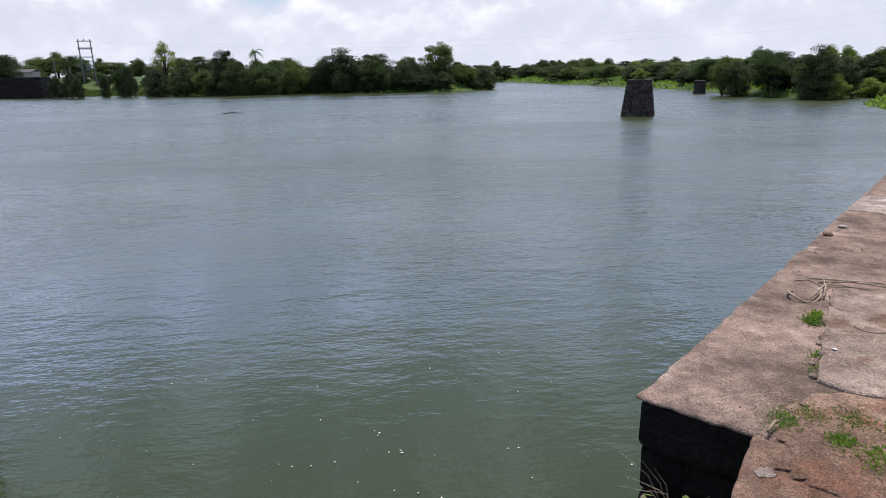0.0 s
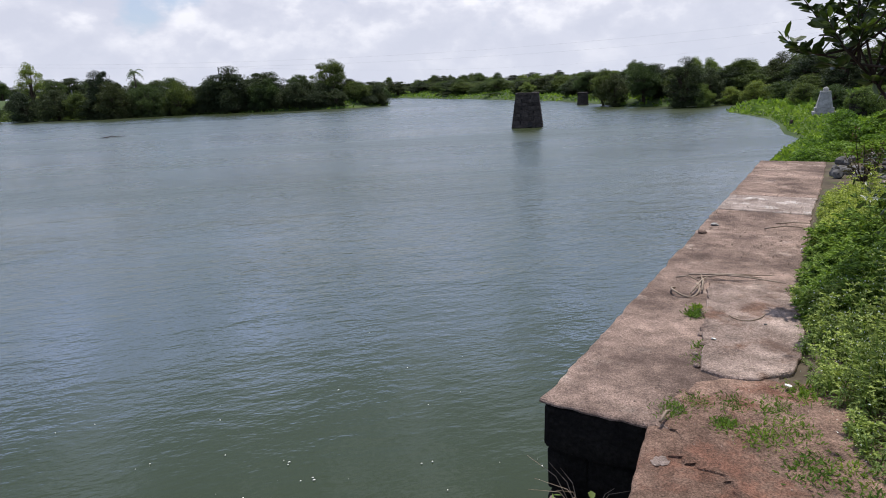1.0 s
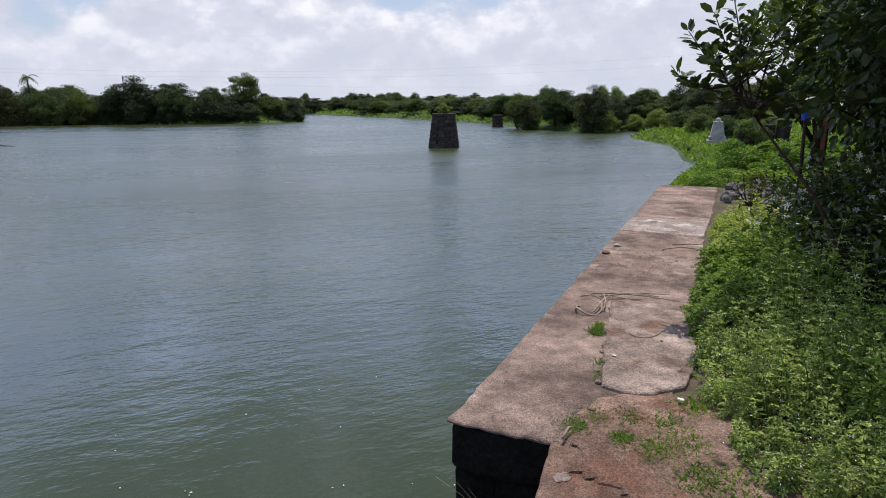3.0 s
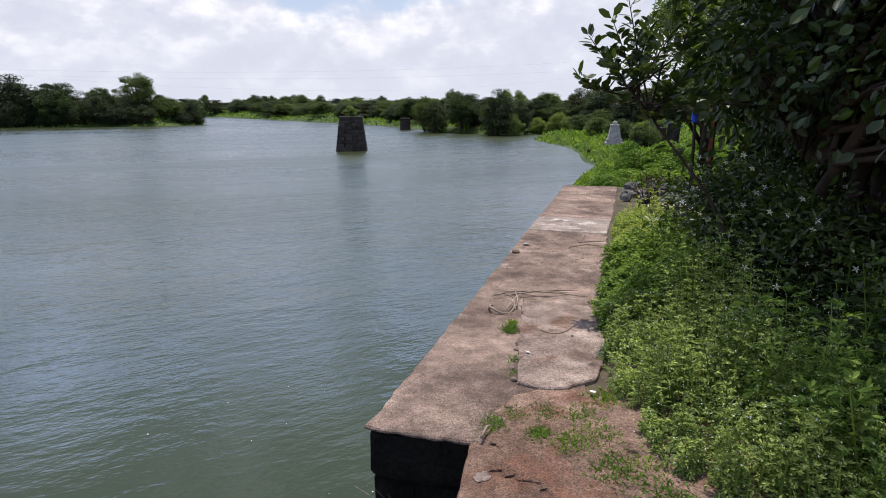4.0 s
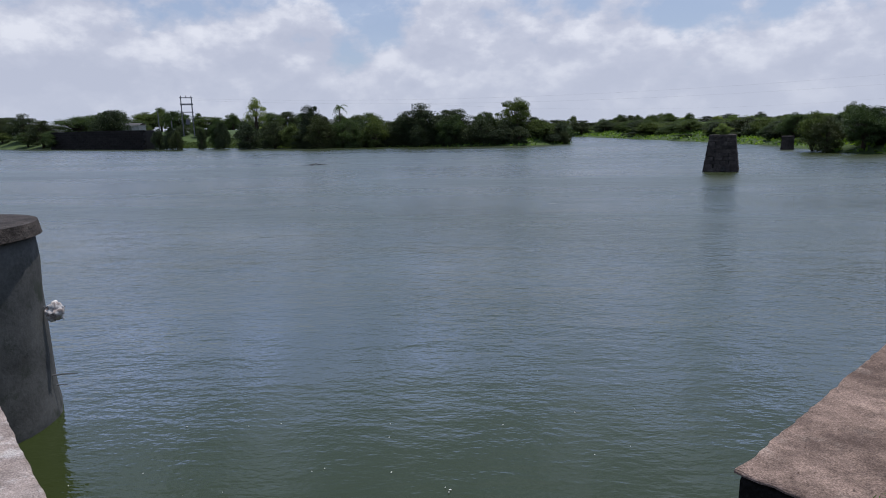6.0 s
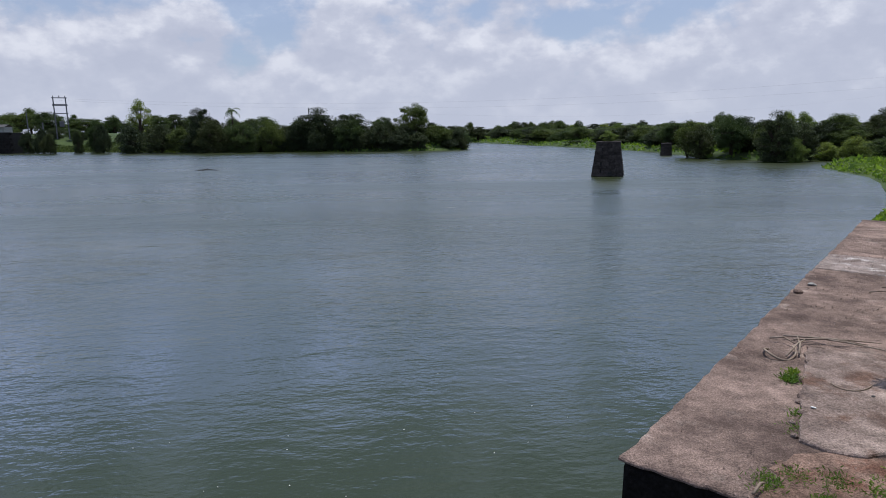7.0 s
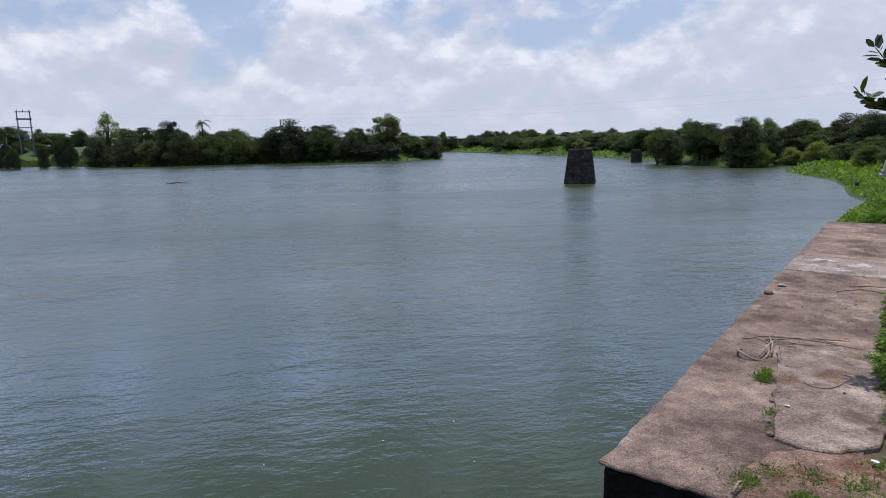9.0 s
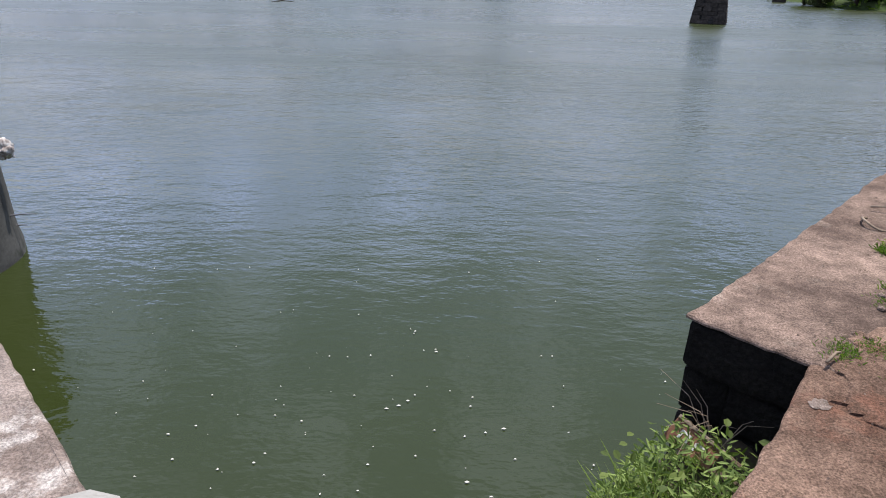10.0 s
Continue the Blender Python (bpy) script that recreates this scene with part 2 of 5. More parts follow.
def block(sx, sy, sz, bevel=0.01, rough=0.0, cuts=0, seed=0):
    """A box round the origin's foot (z from 0 to sz), bevelled and uneven."""
    bm = bmesh.new()
    bmesh.ops.create_cube(bm, size=1.0, matrix=Matrix.Translation((0, 0, sz / 2)) @ Matrix.Diagonal((sx, sy, sz, 1)))
    if bevel:
        bmesh.ops.bevel(bm, geom=bm.edges[:], offset=bevel, segments=2, affect="EDGES", profile=0.6)
    if cuts:
        bmesh.ops.subdivide_edges(bm, edges=bm.edges[:], cuts=cuts, use_grid_fill=True)
    if rough:
        for v in bm.verts:
            v.co += noise.noise_vector(v.co * 3.1 + Vector((seed, 0, 0))) * rough
    return bm


def tube(points, radii, sides=7):
    """Vertices and faces of a tapered, bent stem."""
    verts, faces = [], []
    pts = [Vector(p) for p in points]
    for i, p in enumerate(pts):
        ahead = (pts[min(i + 1, len(pts) - 1)] - pts[max(i - 1, 0)]).normalized()
        side = ahead.cross(Vector((0, 0, 1)) if abs(ahead.z) < 0.9 else Vector((1, 0, 0))).normalized()
        other = ahead.cross(side)
        for k in range(sides):
            a = 2 * math.pi * k / sides
            verts.append(tuple(p + (side * math.cos(a) + other * math.sin(a)) * radii[i]))
    for i in range(len(pts) - 1):
        for k in range(sides):
            a, b = i * sides + k, i * sides + (k + 1) % sides
            faces.append((a, b, b + sides, a + sides))
    faces.append(tuple(range(sides))[::-1])
    faces.append(tuple(range(len(verts) - sides, len(verts))))
    return verts, faces


def tubes(list_of, sides=6):
    verts, faces = [], []
    for points, radii in list_of:
        v, f = tube(points, radii, sides)
        faces += [tuple(i + len(verts) for i in face) for face in f]
        verts += v
    return verts, faces


def leaves(name, places, length, width, rng, material, droop=0.2, up=0.5, fold=0.15, ways=None):
    """One mesh of many single leaves: each a folded, pointed blade of six corners."""
    places = np.asarray(places, float)
    count = len(places)
    size = rng.uniform(0.65, 1.2, (count, 1))
    way = rng.normal(size=(count, 3)) if ways is None else np.asarray(ways, float) + rng.normal(size=(count, 3)) * 0.35
    way[:, 2] = way[:, 2] * 0.7 - droop
    way /= np.linalg.norm(way, axis=1, keepdims=True) + 1e-9
    top = rng.normal(size=(count, 3)) * (1 - up) + np.array((0, 0, 1.0)) * up
    side = np.cross(way, top)
    side /= np.linalg.norm(side, axis=1, keepdims=True) + 1e-9
    top = np.cross(side, way)
    a, b = way * size * length, side * size * width * 0.5
    lift = top * size * width * fold
    verts = np.stack([places, places + a * 0.38 + b + lift, places + a * 0.78 + b * 0.8 + lift, places + a, places + a * 0.78 - b * 0.8 + lift, places + a * 0.38 - b + lift], 1).reshape(-1, 3)
    base = np.arange(count)[:, None] * 6
    faces = np.concatenate([base + np.array([0, 1, 2, 3]), base + np.array([0, 3, 4, 5])], 1).reshape(-1, 4)
    return mesh(name, verts.tolist(), faces.tolist(), material)


def cards(name, places, size, rng, material, up=0.35):
    """One mesh of many small leaf sprays: uneven four-cornered pieces."""
    places = np.asarray(places, float)
    count = len(places)
    s = rng.uniform(0.5, 1.3, (count, 1)) * size
    a = rng.normal(size=(count, 3))
    a[:, 2] *= 1 - up
    a /= np.linalg.norm(a, axis=1, keepdims=True)
    b = np.cross(a, rng.normal(size=(count, 3)))
    b /= np.linalg.norm(b, axis=1, keepdims=True)
    verts = np.stack([places - a * s, places + b * s * 0.45 - a * s * 0.1, places + a * s, places - b * s * 0.5 + a * s * 0.15], 1).reshape(-1, 3)
    faces = np.arange(count * 4).reshape(-1, 4)
    return mesh(name, verts.tolist(), faces.tolist(), material)


def inside(rng, count, centre, radii, shell=0.55):
    """Places in an ellipsoid, more of them near its skin."""
    d = rng.normal(size=(count, 3))
    d /= np.linalg.norm(d, axis=1, keepdims=True)
    r = shell + (1 - shell) * rng.random((count, 1)) ** 0.7
    return np.asarray(centre) + d * r * np.asarray(radii)


# The wall by the river: u runs along it from its near corner, v across it, away from the water.
CORNER, ALONG = Vector((1.012, 2.90, 0)), radians(48.45)
U = Vector((math.cos(ALONG), math.sin(ALONG), 0))
V = Vector((math.sin(ALONG), -math.cos(ALONG), 0))
TURN = math.degrees(ALONG)


def uv(u, v, z=0.0):
    return CORNER + U * u + V * v + Vector((0, 0, z))


def wall_pose(u, v, z=0.0, turn=0.0):
    return Matrix.Translation(uv(u, v, z)) @ pose(0, 0, 0, 0, 0, TURN + turn)


# ---- ground and water ----
def xy(u, v):
    p = uv(u, v)
    return (p.x, p.y)


SHORE = [(-900, 420), (-300, 235), (-127, 182), (-86, 166), (-52, 152), (-33, 149), (-11, 141), (1, 138), (10, 141), (13.5, 150), (8, 185), (-20, 240), (-120, 330),
         (-100, 360), (0, 275), (23, 226), (29, 191), (36, 163), (40, 143), (43.4, 123), (44, 110), (42.8, 99), (41.3, 87), (45, 82), (49.5, 79.6), (54, 78.5), (54, 72), (43.5, 67), (41, 59), (38.9, 52.6), (34.9, 45.6), (30.5, 39.2), (29.2, 35.9), (22, 29), (13, 19),
         xy(10.1, 0.7), xy(10.1, 0.25), xy(0.3, 0.25), xy(0.3, 0.9), xy(-2.7, 0.9), xy(-2.7, -14), (-60, -40), (-900, -300)]


def shore_distance(px, py):
    """Metres from the water's edge, positive on land."""
    pts = np.array(SHORE)
    best = np.full(px.shape, 1e9)
    odd = np.zeros(px.shape, bool)
    for (ax, ay), (bx, by) in zip(pts, np.roll(pts, -1, 0)):
        dx, dy = bx - ax, by - ay
        s = np.clip(((px - ax) * dx + (py - ay) * dy) / (dx * dx + dy * dy), 0, 1)
        best = np.minimum(best, np.hypot(px - ax - s * dx, py - ay - s * dy))
        if ay != by:
            odd ^= ((ay > py) != (by > py)) & (px < ax + (py - ay) / (by - ay) * dx)
    return np.where(odd, -best, best)


def ground_height(px, py):
    px, py = np.asarray(px, float), np.asarray(py, float)
    d = shore_distance(px, py)
    far = np.hypot(px, py)
    wob = np.array([noise.noise((x * 0.07, y * 0.07, 0.3)) for x, y in zip(px.ravel(), py.ravel())]).reshape(px.shape)
    d2 = d + wob * np.clip((far - 16) * 0.12, 0, np.where((px > 16) & (py < 130), 0.5, 2.2))
    left = np.interp(d2, [-12, 0, 3, 14, 30, 90], [-5.5, WATER - 0.05, WATER + 0.7, 0.4, 1.5, 2.0])
    right = np.interp(d2, [-12, 0, 2, 8, 20, 60], [-5.5, WATER - 0.05, WATER + 0.75, -1.25, -0.35, 1.0])
    near = np.interp(d, [-3, -0.3, 0.4, 0.8, 2, 60], [-5.0, -4.2, -1.0, -0.18, -0.12, 0.3])
    z = np.where((px < 16) & (py > 100), left, right)
    blend = np.clip((far - 13) / 12, 0, 1)
    z = near * (1 - blend) + z * blend
    return z + np.where(d > 4, wob * np.clip((far - 20) / 60, 0, 1) * 0.7, 0)


def make_ground():
    rings = np.concatenate([np.linspace(0.4, 14, 40), np.geomspace(14.5, 420, 130), np.geomspace(450, 4000, 14)])
    turns = np.radians(np.concatenate([np.arange(-65, 65, 0.45), np.arange(65, 295, 3.0)]))
    rr, aa = np.meshgrid(rings, turns, indexing="ij")
    px, py = rr * np.sin(aa), rr * np.cos(aa)
    pz = ground_height(px, py)
    verts = np.stack([px, py, pz], -1).reshape(-1, 3)
    nr, na = rr.shape
    i, j = np.meshgrid(np.arange(nr - 1), np.arange(na), indexing="ij")
    k = (j + 1) % na
    faces = np.stack([i * na + j, (i + 1) * na + j, (i + 1) * na + k, i * na + k], -1).reshape(-1, 4)[:, ::-1]
    ob = new("ground", mesh("ground", verts.tolist(), faces.tolist(), LAND, True))
    tagged(ob, "green river banks and flat fields reaching the horizon", "ground", kind="structure")


make_ground()
pool = new("water", mesh("water", [(-1500, -600, WATER), (1500, -600, WATER), (1500, 1500, WATER), (-1500, 1500, WATER)], [(0, 1, 2, 3)], WATER_M))
tagged(pool, "murky grey-green river water with small wind ripples", "river", kind="structure")

# ---- the wall by the river ----
rng = np.random.default_rng(7)
river_wall = new("wall_river")
tagged(river_wall, "dark stone river wall with a worn brown concrete top", "wall", kind="structure")


def slab_mesh(name, outline, top, thick, material, wob=0.006, edge=0.024, step=0.05):
    """A flat slab in wall coordinates, its top uneven and its rim worn. outline: corner (u, v) pairs, anticlockwise seen from above."""
    bm = bmesh.new()
    ring = []
    for (u0, v0), (u1, v1) in zip(outline, outline[1:] + outline[:1]):
        count = max(1, int(math.hypot(u1 - u0, v1 - v0) / step))
        for i in range(count):
            s = i / count
            u, v = u0 + (u1 - u0) * s, v0 + (v1 - v0) * s
            jig = noise.noise_vector((u * 6, v * 6, top * 3)) * edge * 0.7 + noise.noise_vector((u * 23, v * 23, top * 3)) * edge * 0.5
            ring.append((u + jig.x, v + jig.y))
    cu, cv = sum(p[0] for p in ring) / len(ring), sum(p[1] for p in ring) / len(ring)

    def shrink(p, by):
        d = math.hypot(p[0] - cu, p[1] - cv)
        return (p[0] - (p[0] - cu) / d * by, p[1] - (p[1] - cv) / d * by)

    loops = []
    for by, z in ((0.0, top - thick), (0.0, top - 0.012), (0.007, top - 0.003), (0.024, top)):
        loops.append([bm.verts.new(uv(*shrink(p, by), z + noise.noise((p[0] * 9, p[1] * 9, z)) * wob)) for p in ring])
    for low, high in zip(loops, loops[1:]):
        for i in range(len(ring)):
            j = (i + 1) % len(ring)
            bm.faces.new((low[i], low[j], high[j], high[i]))
    bm.faces.new(loops[-1])
    bm.faces.new(loops[0][::-1])
    return from_bm(name, bm, material)


TOP = 1.03
part("cap_slab", slab_mesh("cap_slab", [(0, 0), (0, 0.53), (0.02, TOP + .02), (2.3, TOP), (5.33, TOP - .02), (5.36, 0.0)], 0.0, 0.022, CONCRETE), river_wall)
part("cap_slab", slab_mesh("cap_slab", [(5.372, 0), (5.345, TOP - .03), (6.43, TOP - .01), (6.40, 0.0)], 0.004, 0.026, LIME), river_wall, "pale limewashed patch of concrete")
part("cap_slab", slab_mesh("cap_slab", [(6.412, 0), (6.442, TOP), (10.16, TOP), (10.13, 0.0)], 0.0, 0.022, CONCRETE), river_wall)
part("screed_patch", slab_mesh("screed_patch", [(0.70, 0.66), (0.64, 0.80), (0.70, 0.95), (0.88, 1.10), (1.35, 1.14), (1.95, 1.07), (2.25, 0.98), (2.34, 0.75), (2.32, 0.42), (1.75, 0.50), (1.15, 0.58)], 0.022, 0.05, SCREED, 0.008, 0.035, 0.06), river_wall, "rough raised patch of lighter screed")
bm = block(10.0, 0.90, 3.40, 0.02)
part("core", from_bm("core", bm, MORTAR), river_wall, at=wall_pose(5.09, 0.53, -3.42))
# Face stones: their near-black colour holds the shade on this side.
stones = [from_bm("stone", block(0.44, 0.10, 0.262, 0.02, 0.03, 2, k * 3), SHADED_STONE) for k in range(6)]
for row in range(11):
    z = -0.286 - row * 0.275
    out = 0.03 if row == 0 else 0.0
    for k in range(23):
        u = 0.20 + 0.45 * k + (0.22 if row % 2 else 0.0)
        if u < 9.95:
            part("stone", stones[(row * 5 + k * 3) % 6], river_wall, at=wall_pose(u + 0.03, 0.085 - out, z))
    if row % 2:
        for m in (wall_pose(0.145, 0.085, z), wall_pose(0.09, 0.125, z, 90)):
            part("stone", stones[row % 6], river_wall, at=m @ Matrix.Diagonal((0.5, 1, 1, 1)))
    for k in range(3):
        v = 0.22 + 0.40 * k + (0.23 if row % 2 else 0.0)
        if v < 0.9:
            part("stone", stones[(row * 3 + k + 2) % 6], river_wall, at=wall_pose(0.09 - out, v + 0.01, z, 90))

# ---- the platform behind it, round a square bay ----
platform = new("pavement")
tagged(platform, "brown trodden earth and concrete platform above the water", "platform", kind="structure")
part("earth_top", slab_mesh("earth_top", [(-2.47, 0.62), (-2.50, 7.0), (0.06, 7.0), (0.06, 0.56), (0.0, 0.54), (-0.45, 0.60), (-0.9, 0.63), (-1.7, 0.61)], -0.007, 0.14, DIRT, 0.008, 0.022, 0.05), platform)
part("earth_patch", slab_mesh("earth_patch", [(-0.16, 0.66), (-0.30, 0.95), (-0.75, 1.5), (-0.95, 2.2), (0.5, 2.2), (0.78, 1.12), (0.70, 0.93), (0.62, 0.78), (0.50, 0.66), (0.15, 0.60)], 0.004, 0.02, DIRT, 0.004, 0.13, 0.03), platform, "reddish earth washed over the concrete")
part("earth_top", slab_mesh("earth_top", [(-2.44, -9.0), (-7.0, -9.0), (-7.0, 7.0), (-2.515, 7.0), (-2.48, 0.6), (-2.44, -0.4)], 0.0, 0.14, LIME, 0.01, 0.014, 0.05), platform, "pinkish limewashed concrete edge")
part("earth_top", slab_mesh("earth_top", [(-0.05, TOP - .03), (-0.05, 7.0), (10.2, 7.0), (10.2, TOP - 0.03)], -0.012, 0.10, SOIL, 0.01, 0.01, 0.4), platform, "dark soil under the weeds")
part("core", from_bm("core", block(2.4, 6.2, 3.3, 0.02), MORTAR), platform, at=wall_pose(-1.25, 3.85, -3.43))
part("core", from_bm("core", block(4.4, 15.8, 3.3, 0.02), MORTAR), platform, at=wall_pose(-4.73, -1.0, -3.43))
for row in range(9):
    z = -0.41 - row * 0.275
    for k in range(6):
        u = -2.2 + 0.45 * k - (0.2 if row % 2 else 0)
        if -2.4 < u < -0.1:
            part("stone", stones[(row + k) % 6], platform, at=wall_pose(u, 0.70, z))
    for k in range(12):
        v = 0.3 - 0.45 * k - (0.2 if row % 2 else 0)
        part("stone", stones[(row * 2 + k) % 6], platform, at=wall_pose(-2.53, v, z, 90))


# ---- bridge piers ----
def pier(x, y, base, top, foot, head, turn, label, course=0.34, length=0.62):
    thing = empty("bridge_pier", x, y, foot, turn, label, "bridge pier", "old bridge piers")
    tall = head - foot
    bm = bmesh.new()
    bmesh.ops.create_cone(bm, segments=4, radius1=(base / 2 - 0.06) * math.sqrt(2), radius2=(top / 2 - 0.06) * math.sqrt(2), depth=tall + 1.0, cap_ends=True, matrix=pose(0, 0, tall / 2 - 0.5, 0, 0, 45))
    part("core", from_bm("core", bm, MORTAR), thing)
    rows = max(3, round((tall - 0.24) / course))
    high = (tall - 0.24) / rows
    kinds = [from_bm("stone", block(1.0, 0.14, high * 0.985, 0.018, 0.02, 0, k), STONE) for k in range(4)]
    for r in range(rows):
        z = r * high
        wide = base + (top - base) * (z + high / 2) / tall
        count = max(2, round(wide / length))
        for side in range(4):
            for k in range(count):
                step = wide / count
                off = -wide / 2 + step * (k + 0.5) + (step * 0.22 if r % 2 else -step * 0.12) * (0 < k < count - 1)
                m = pose(0, 0, 0, 0, 0, 90 * side) @ Matrix.Translation((off, -wide / 2 + 0.04, z)) @ pose(0, 0, 0, -math.degrees(math.atan((base - top) / 2 / tall)), 0, 0)
                ob = part("stone", kinds[(r * 3 + k + side) % 4], thing)
                ob.matrix_basis = m @ Matrix.Diagonal((step * 0.99, 1, 1, 1))
    part("coping", from_bm("coping", block(top + 0.12, top + 0.12, 0.26, 0.05, 0.03, 2, 3), STONE), thing, at=pose(0, 0, tall - 0.25))
    return thing


pier(18.3, 58.9, 2.86, 2.05, WATER, 0.41, -20, "weathered dark basalt bridge pier tapering up out of the river")
pier(40.2, 99.6, 1.75, 1.5, WATER, -0.80, -22, "small square dark stone pier standing in the river")
hollow = part("drain_hole", from_bm("drain_hole", block(0.36, 0.3, 0.42, 0.1, 0.02, 1), MORTAR))
tagged(hollow, "dark weathered recess block at the foot of a pier", "stone block")
hollow.matrix_basis = pose(18.0, 57.38, WATER + 0.02, 0, 0, -20)


def round_pier():
    thing = empty("round_pier", -8.50, 8.15, WATER, 0, "grey stone pier with a rounded face standing in the water", "bridge pier", "old bridge piers")
    verts, faces = [], []
    levels = [-0.6, 0.0, 0.12, 0.5, 1.0, 1.5, 2.0, 2.5, 2.9]
    sides = 40
    for z in levels:
        for k in range(sides):
            a = 2 * math.pi * k / sides
            r = 1.36 + (0.05 if z < 0.2 else 0.0) + 0.03 * noise.noise((math.cos(a) * 3, math.sin(a) * 3, z * 2.2))
            verts.append((r * math.cos(a), r * math.sin(a), z))
    for i in range(len(levels) - 1):
        for k in range(sides):
            a, b = i * sides + k, i * sides + (k + 1) % sides
            faces.append((a, b, b + sides, a + sides))
    faces.append(tuple(range(len(verts) - sides, len(verts))))
    part("shaft", mesh("shaft", verts, faces, surface("grey_plaster", (0.045, 0.045, 0.042), (0.115, 0.115, 0.108), 1.4, 0.9, 0.5, 20, spots=((0.04, 0.045, 0.035), 1.8, 0.55)), True), thing)
    rim = bmesh.new()
    bmesh.ops.create_cone(rim, segments=40, radius1=1.46, radius2=1.42, depth=0.2, cap_ends=True, matrix=Matrix.Translation((0, 0, 3.0)))
    part("coping", from_bm("coping", rim, STONE), thing)
    for a, z, long in ((24, 0.62, 0.42), (30, 0.40, 0.22), (26, 1.72, 0.36)):
        d = Vector((math.cos(radians(a)), math.sin(radians(a)), 0.02))
        s = d * 1.30 + Vector((0, 0, z))
        v, f = tube([s, s + d * long * 0.6, s + d * long + Vector((0, 0, -0.02))], [0.012, 0.010, 0.006], 6)
        part("rod", mesh("rod", v, f, STEEL), thing, "thin rusty rod")
    return thing


round_pier()
rag_bm = bmesh.new()
bmesh.ops.create_icosphere(rag_bm, subdivisions=4, radius=0.13)
for v in rag_bm.verts:
    v.co *= 1 + 0.55 * noise.noise(v.co * 13) + 0.25 * noise.noise(v.co * 31)
    v.co.z *= 0.55
rag = new("rag", from_bm("rag", rag_bm, surface("dirty_cloth", (0.10, 0.05, 0.035), (0.75, 0.74, 0.72), 13, 0.9, 0.6, 60), True))
rag.matrix_basis = pose(-7.12, 8.80, -1.08, 78, 0, 38)
tagged(rag, "crumpled dirty white rag caught on a rod", "rag")


# ---- trees and bushes ----
def tree_kind(seed, material, tall, wide, clumps, cards_each, size, trunk=0.28, low=0.25, name="tree", narrow=1.0):
    """A tree or bush of unit place: tapered trunk, limbs and a crown of leaf sprays in uneven clumps. Returns its two meshes."""
    r = np.random.default_rng(seed)
    stems = [([(0, 0, -0.4), (r.normal() * .04 * tall, r.normal() * .04 * tall, tall * 0.35), (r.normal() * .05 * tall, r.normal() * .05 * tall, tall * 0.7)], [trunk, trunk * 0.7, trunk * 0.3])]
    places = []
    for c in range(clumps):
        a = r.random() * 2 * math.pi
        t = r.random() ** 0.8
        dome = math.sqrt(max(0.03, 1 - max(0.0, (t - 0.35) / 0.65) ** 2.2)) * min(1.0, 0.72 + 0.8 * t)
        lobe = 0.84 + 0.16 * math.sin(3 * a + seed) + 0.10 * math.sin(5 * a - 2 * seed + t * 6)
        rad = wide * 0.43 * dome * lobe * (0.25 + 0.75 * math.sqrt(r.random()))
        centre = np.array((rad * math.cos(a), rad * math.sin(a), tall * (low + (0.95 - low) * t) * (0.90 + 0.10 * math.sin(2 * a + seed))))
        big = wide * r.choice((0.06, 0.085, 0.11, 0.14)) * narrow
        d = r.normal(size=(int(cards_each * r.uniform(0.6, 1.3)), 3))
        d *= (np.clip(np.linalg.norm(d, axis=1), 0.5, 1.7) / np.linalg.norm(d, axis=1))[:, None]
        places.append(centre + d * np.array((big, big, big * r.uniform(0.55, 0.85))) * 0.66)
        if c % 3 == 0:
            stems.append(([(0, 0, tall * r.uniform(0.1, 0.4)), tuple(centre * 0.55 + np.array((0, 0, tall * 0.12))), tuple(centre)], [trunk * 0.45, trunk * 0.25, trunk * 0.08]))
    v, f = tubes(stems, 6)
    return mesh("trunk", v, f, BARK, True), cards("crown", np.concatenate(places), size, r, material)


def plant(kind, name, x, y, ztop, wide, label, category, group, base=None, turn=0.0):
    trunk, crown, tall0, wide0 = kind
    z = float(ground_height(np.array([x]), np.array([y]))[0]) if base is None else base
    z = max(z, WATER - 0.1)
    thing = empty(name, x, y, z, turn, label, category, group)
    thing.scale = (wide / wide0, wide / wide0, max(0.4, (ztop - z)) * 1.06 / tall0)
    part("trunk", trunk, thing)
    part("crown", crown, thing)
    return thing


def kind_of(seed, material, tall, wide, clumps, each, size, **more):
    return (*tree_kind(seed, material, tall, wide, clumps, each, size, **more), tall, wide)


ROUND = [kind_of(s, FAR_LEAF, 8.0, 7.5, 90, 270, 0.105) for s in (11, 12, 13)]
DARK = [kind_of(s, DARK_LEAF, 8.0, 7.0, 95, 270, 0.105, low=0.05) for s in (21, 22)]
LOW = [kind_of(s, FAR_LEAF, 5.0, 7.0, 80, 260, 0.10, low=0.03) for s in (31, 32, 33)]
LOWDARK = [kind_of(s, DARK_LEAF, 5.0, 7.0, 80, 260, 0.10, low=0.02) for s in (41, 42)]
PALEB = [kind_of(s, OLIVE_LEAF, 4.0, 5.5, 70, 240, 0.085, low=0.03) for s in (51, 52)]
BANKB0 = [kind_of(59, BUSH, 3.0, 4.5, 60, 220, 0.075, low=0.03)]
OPEN = [kind_of(61, OLIVE_LEAF, 8.0, 7.0, 44, 170, 0.12, low=0.35)]

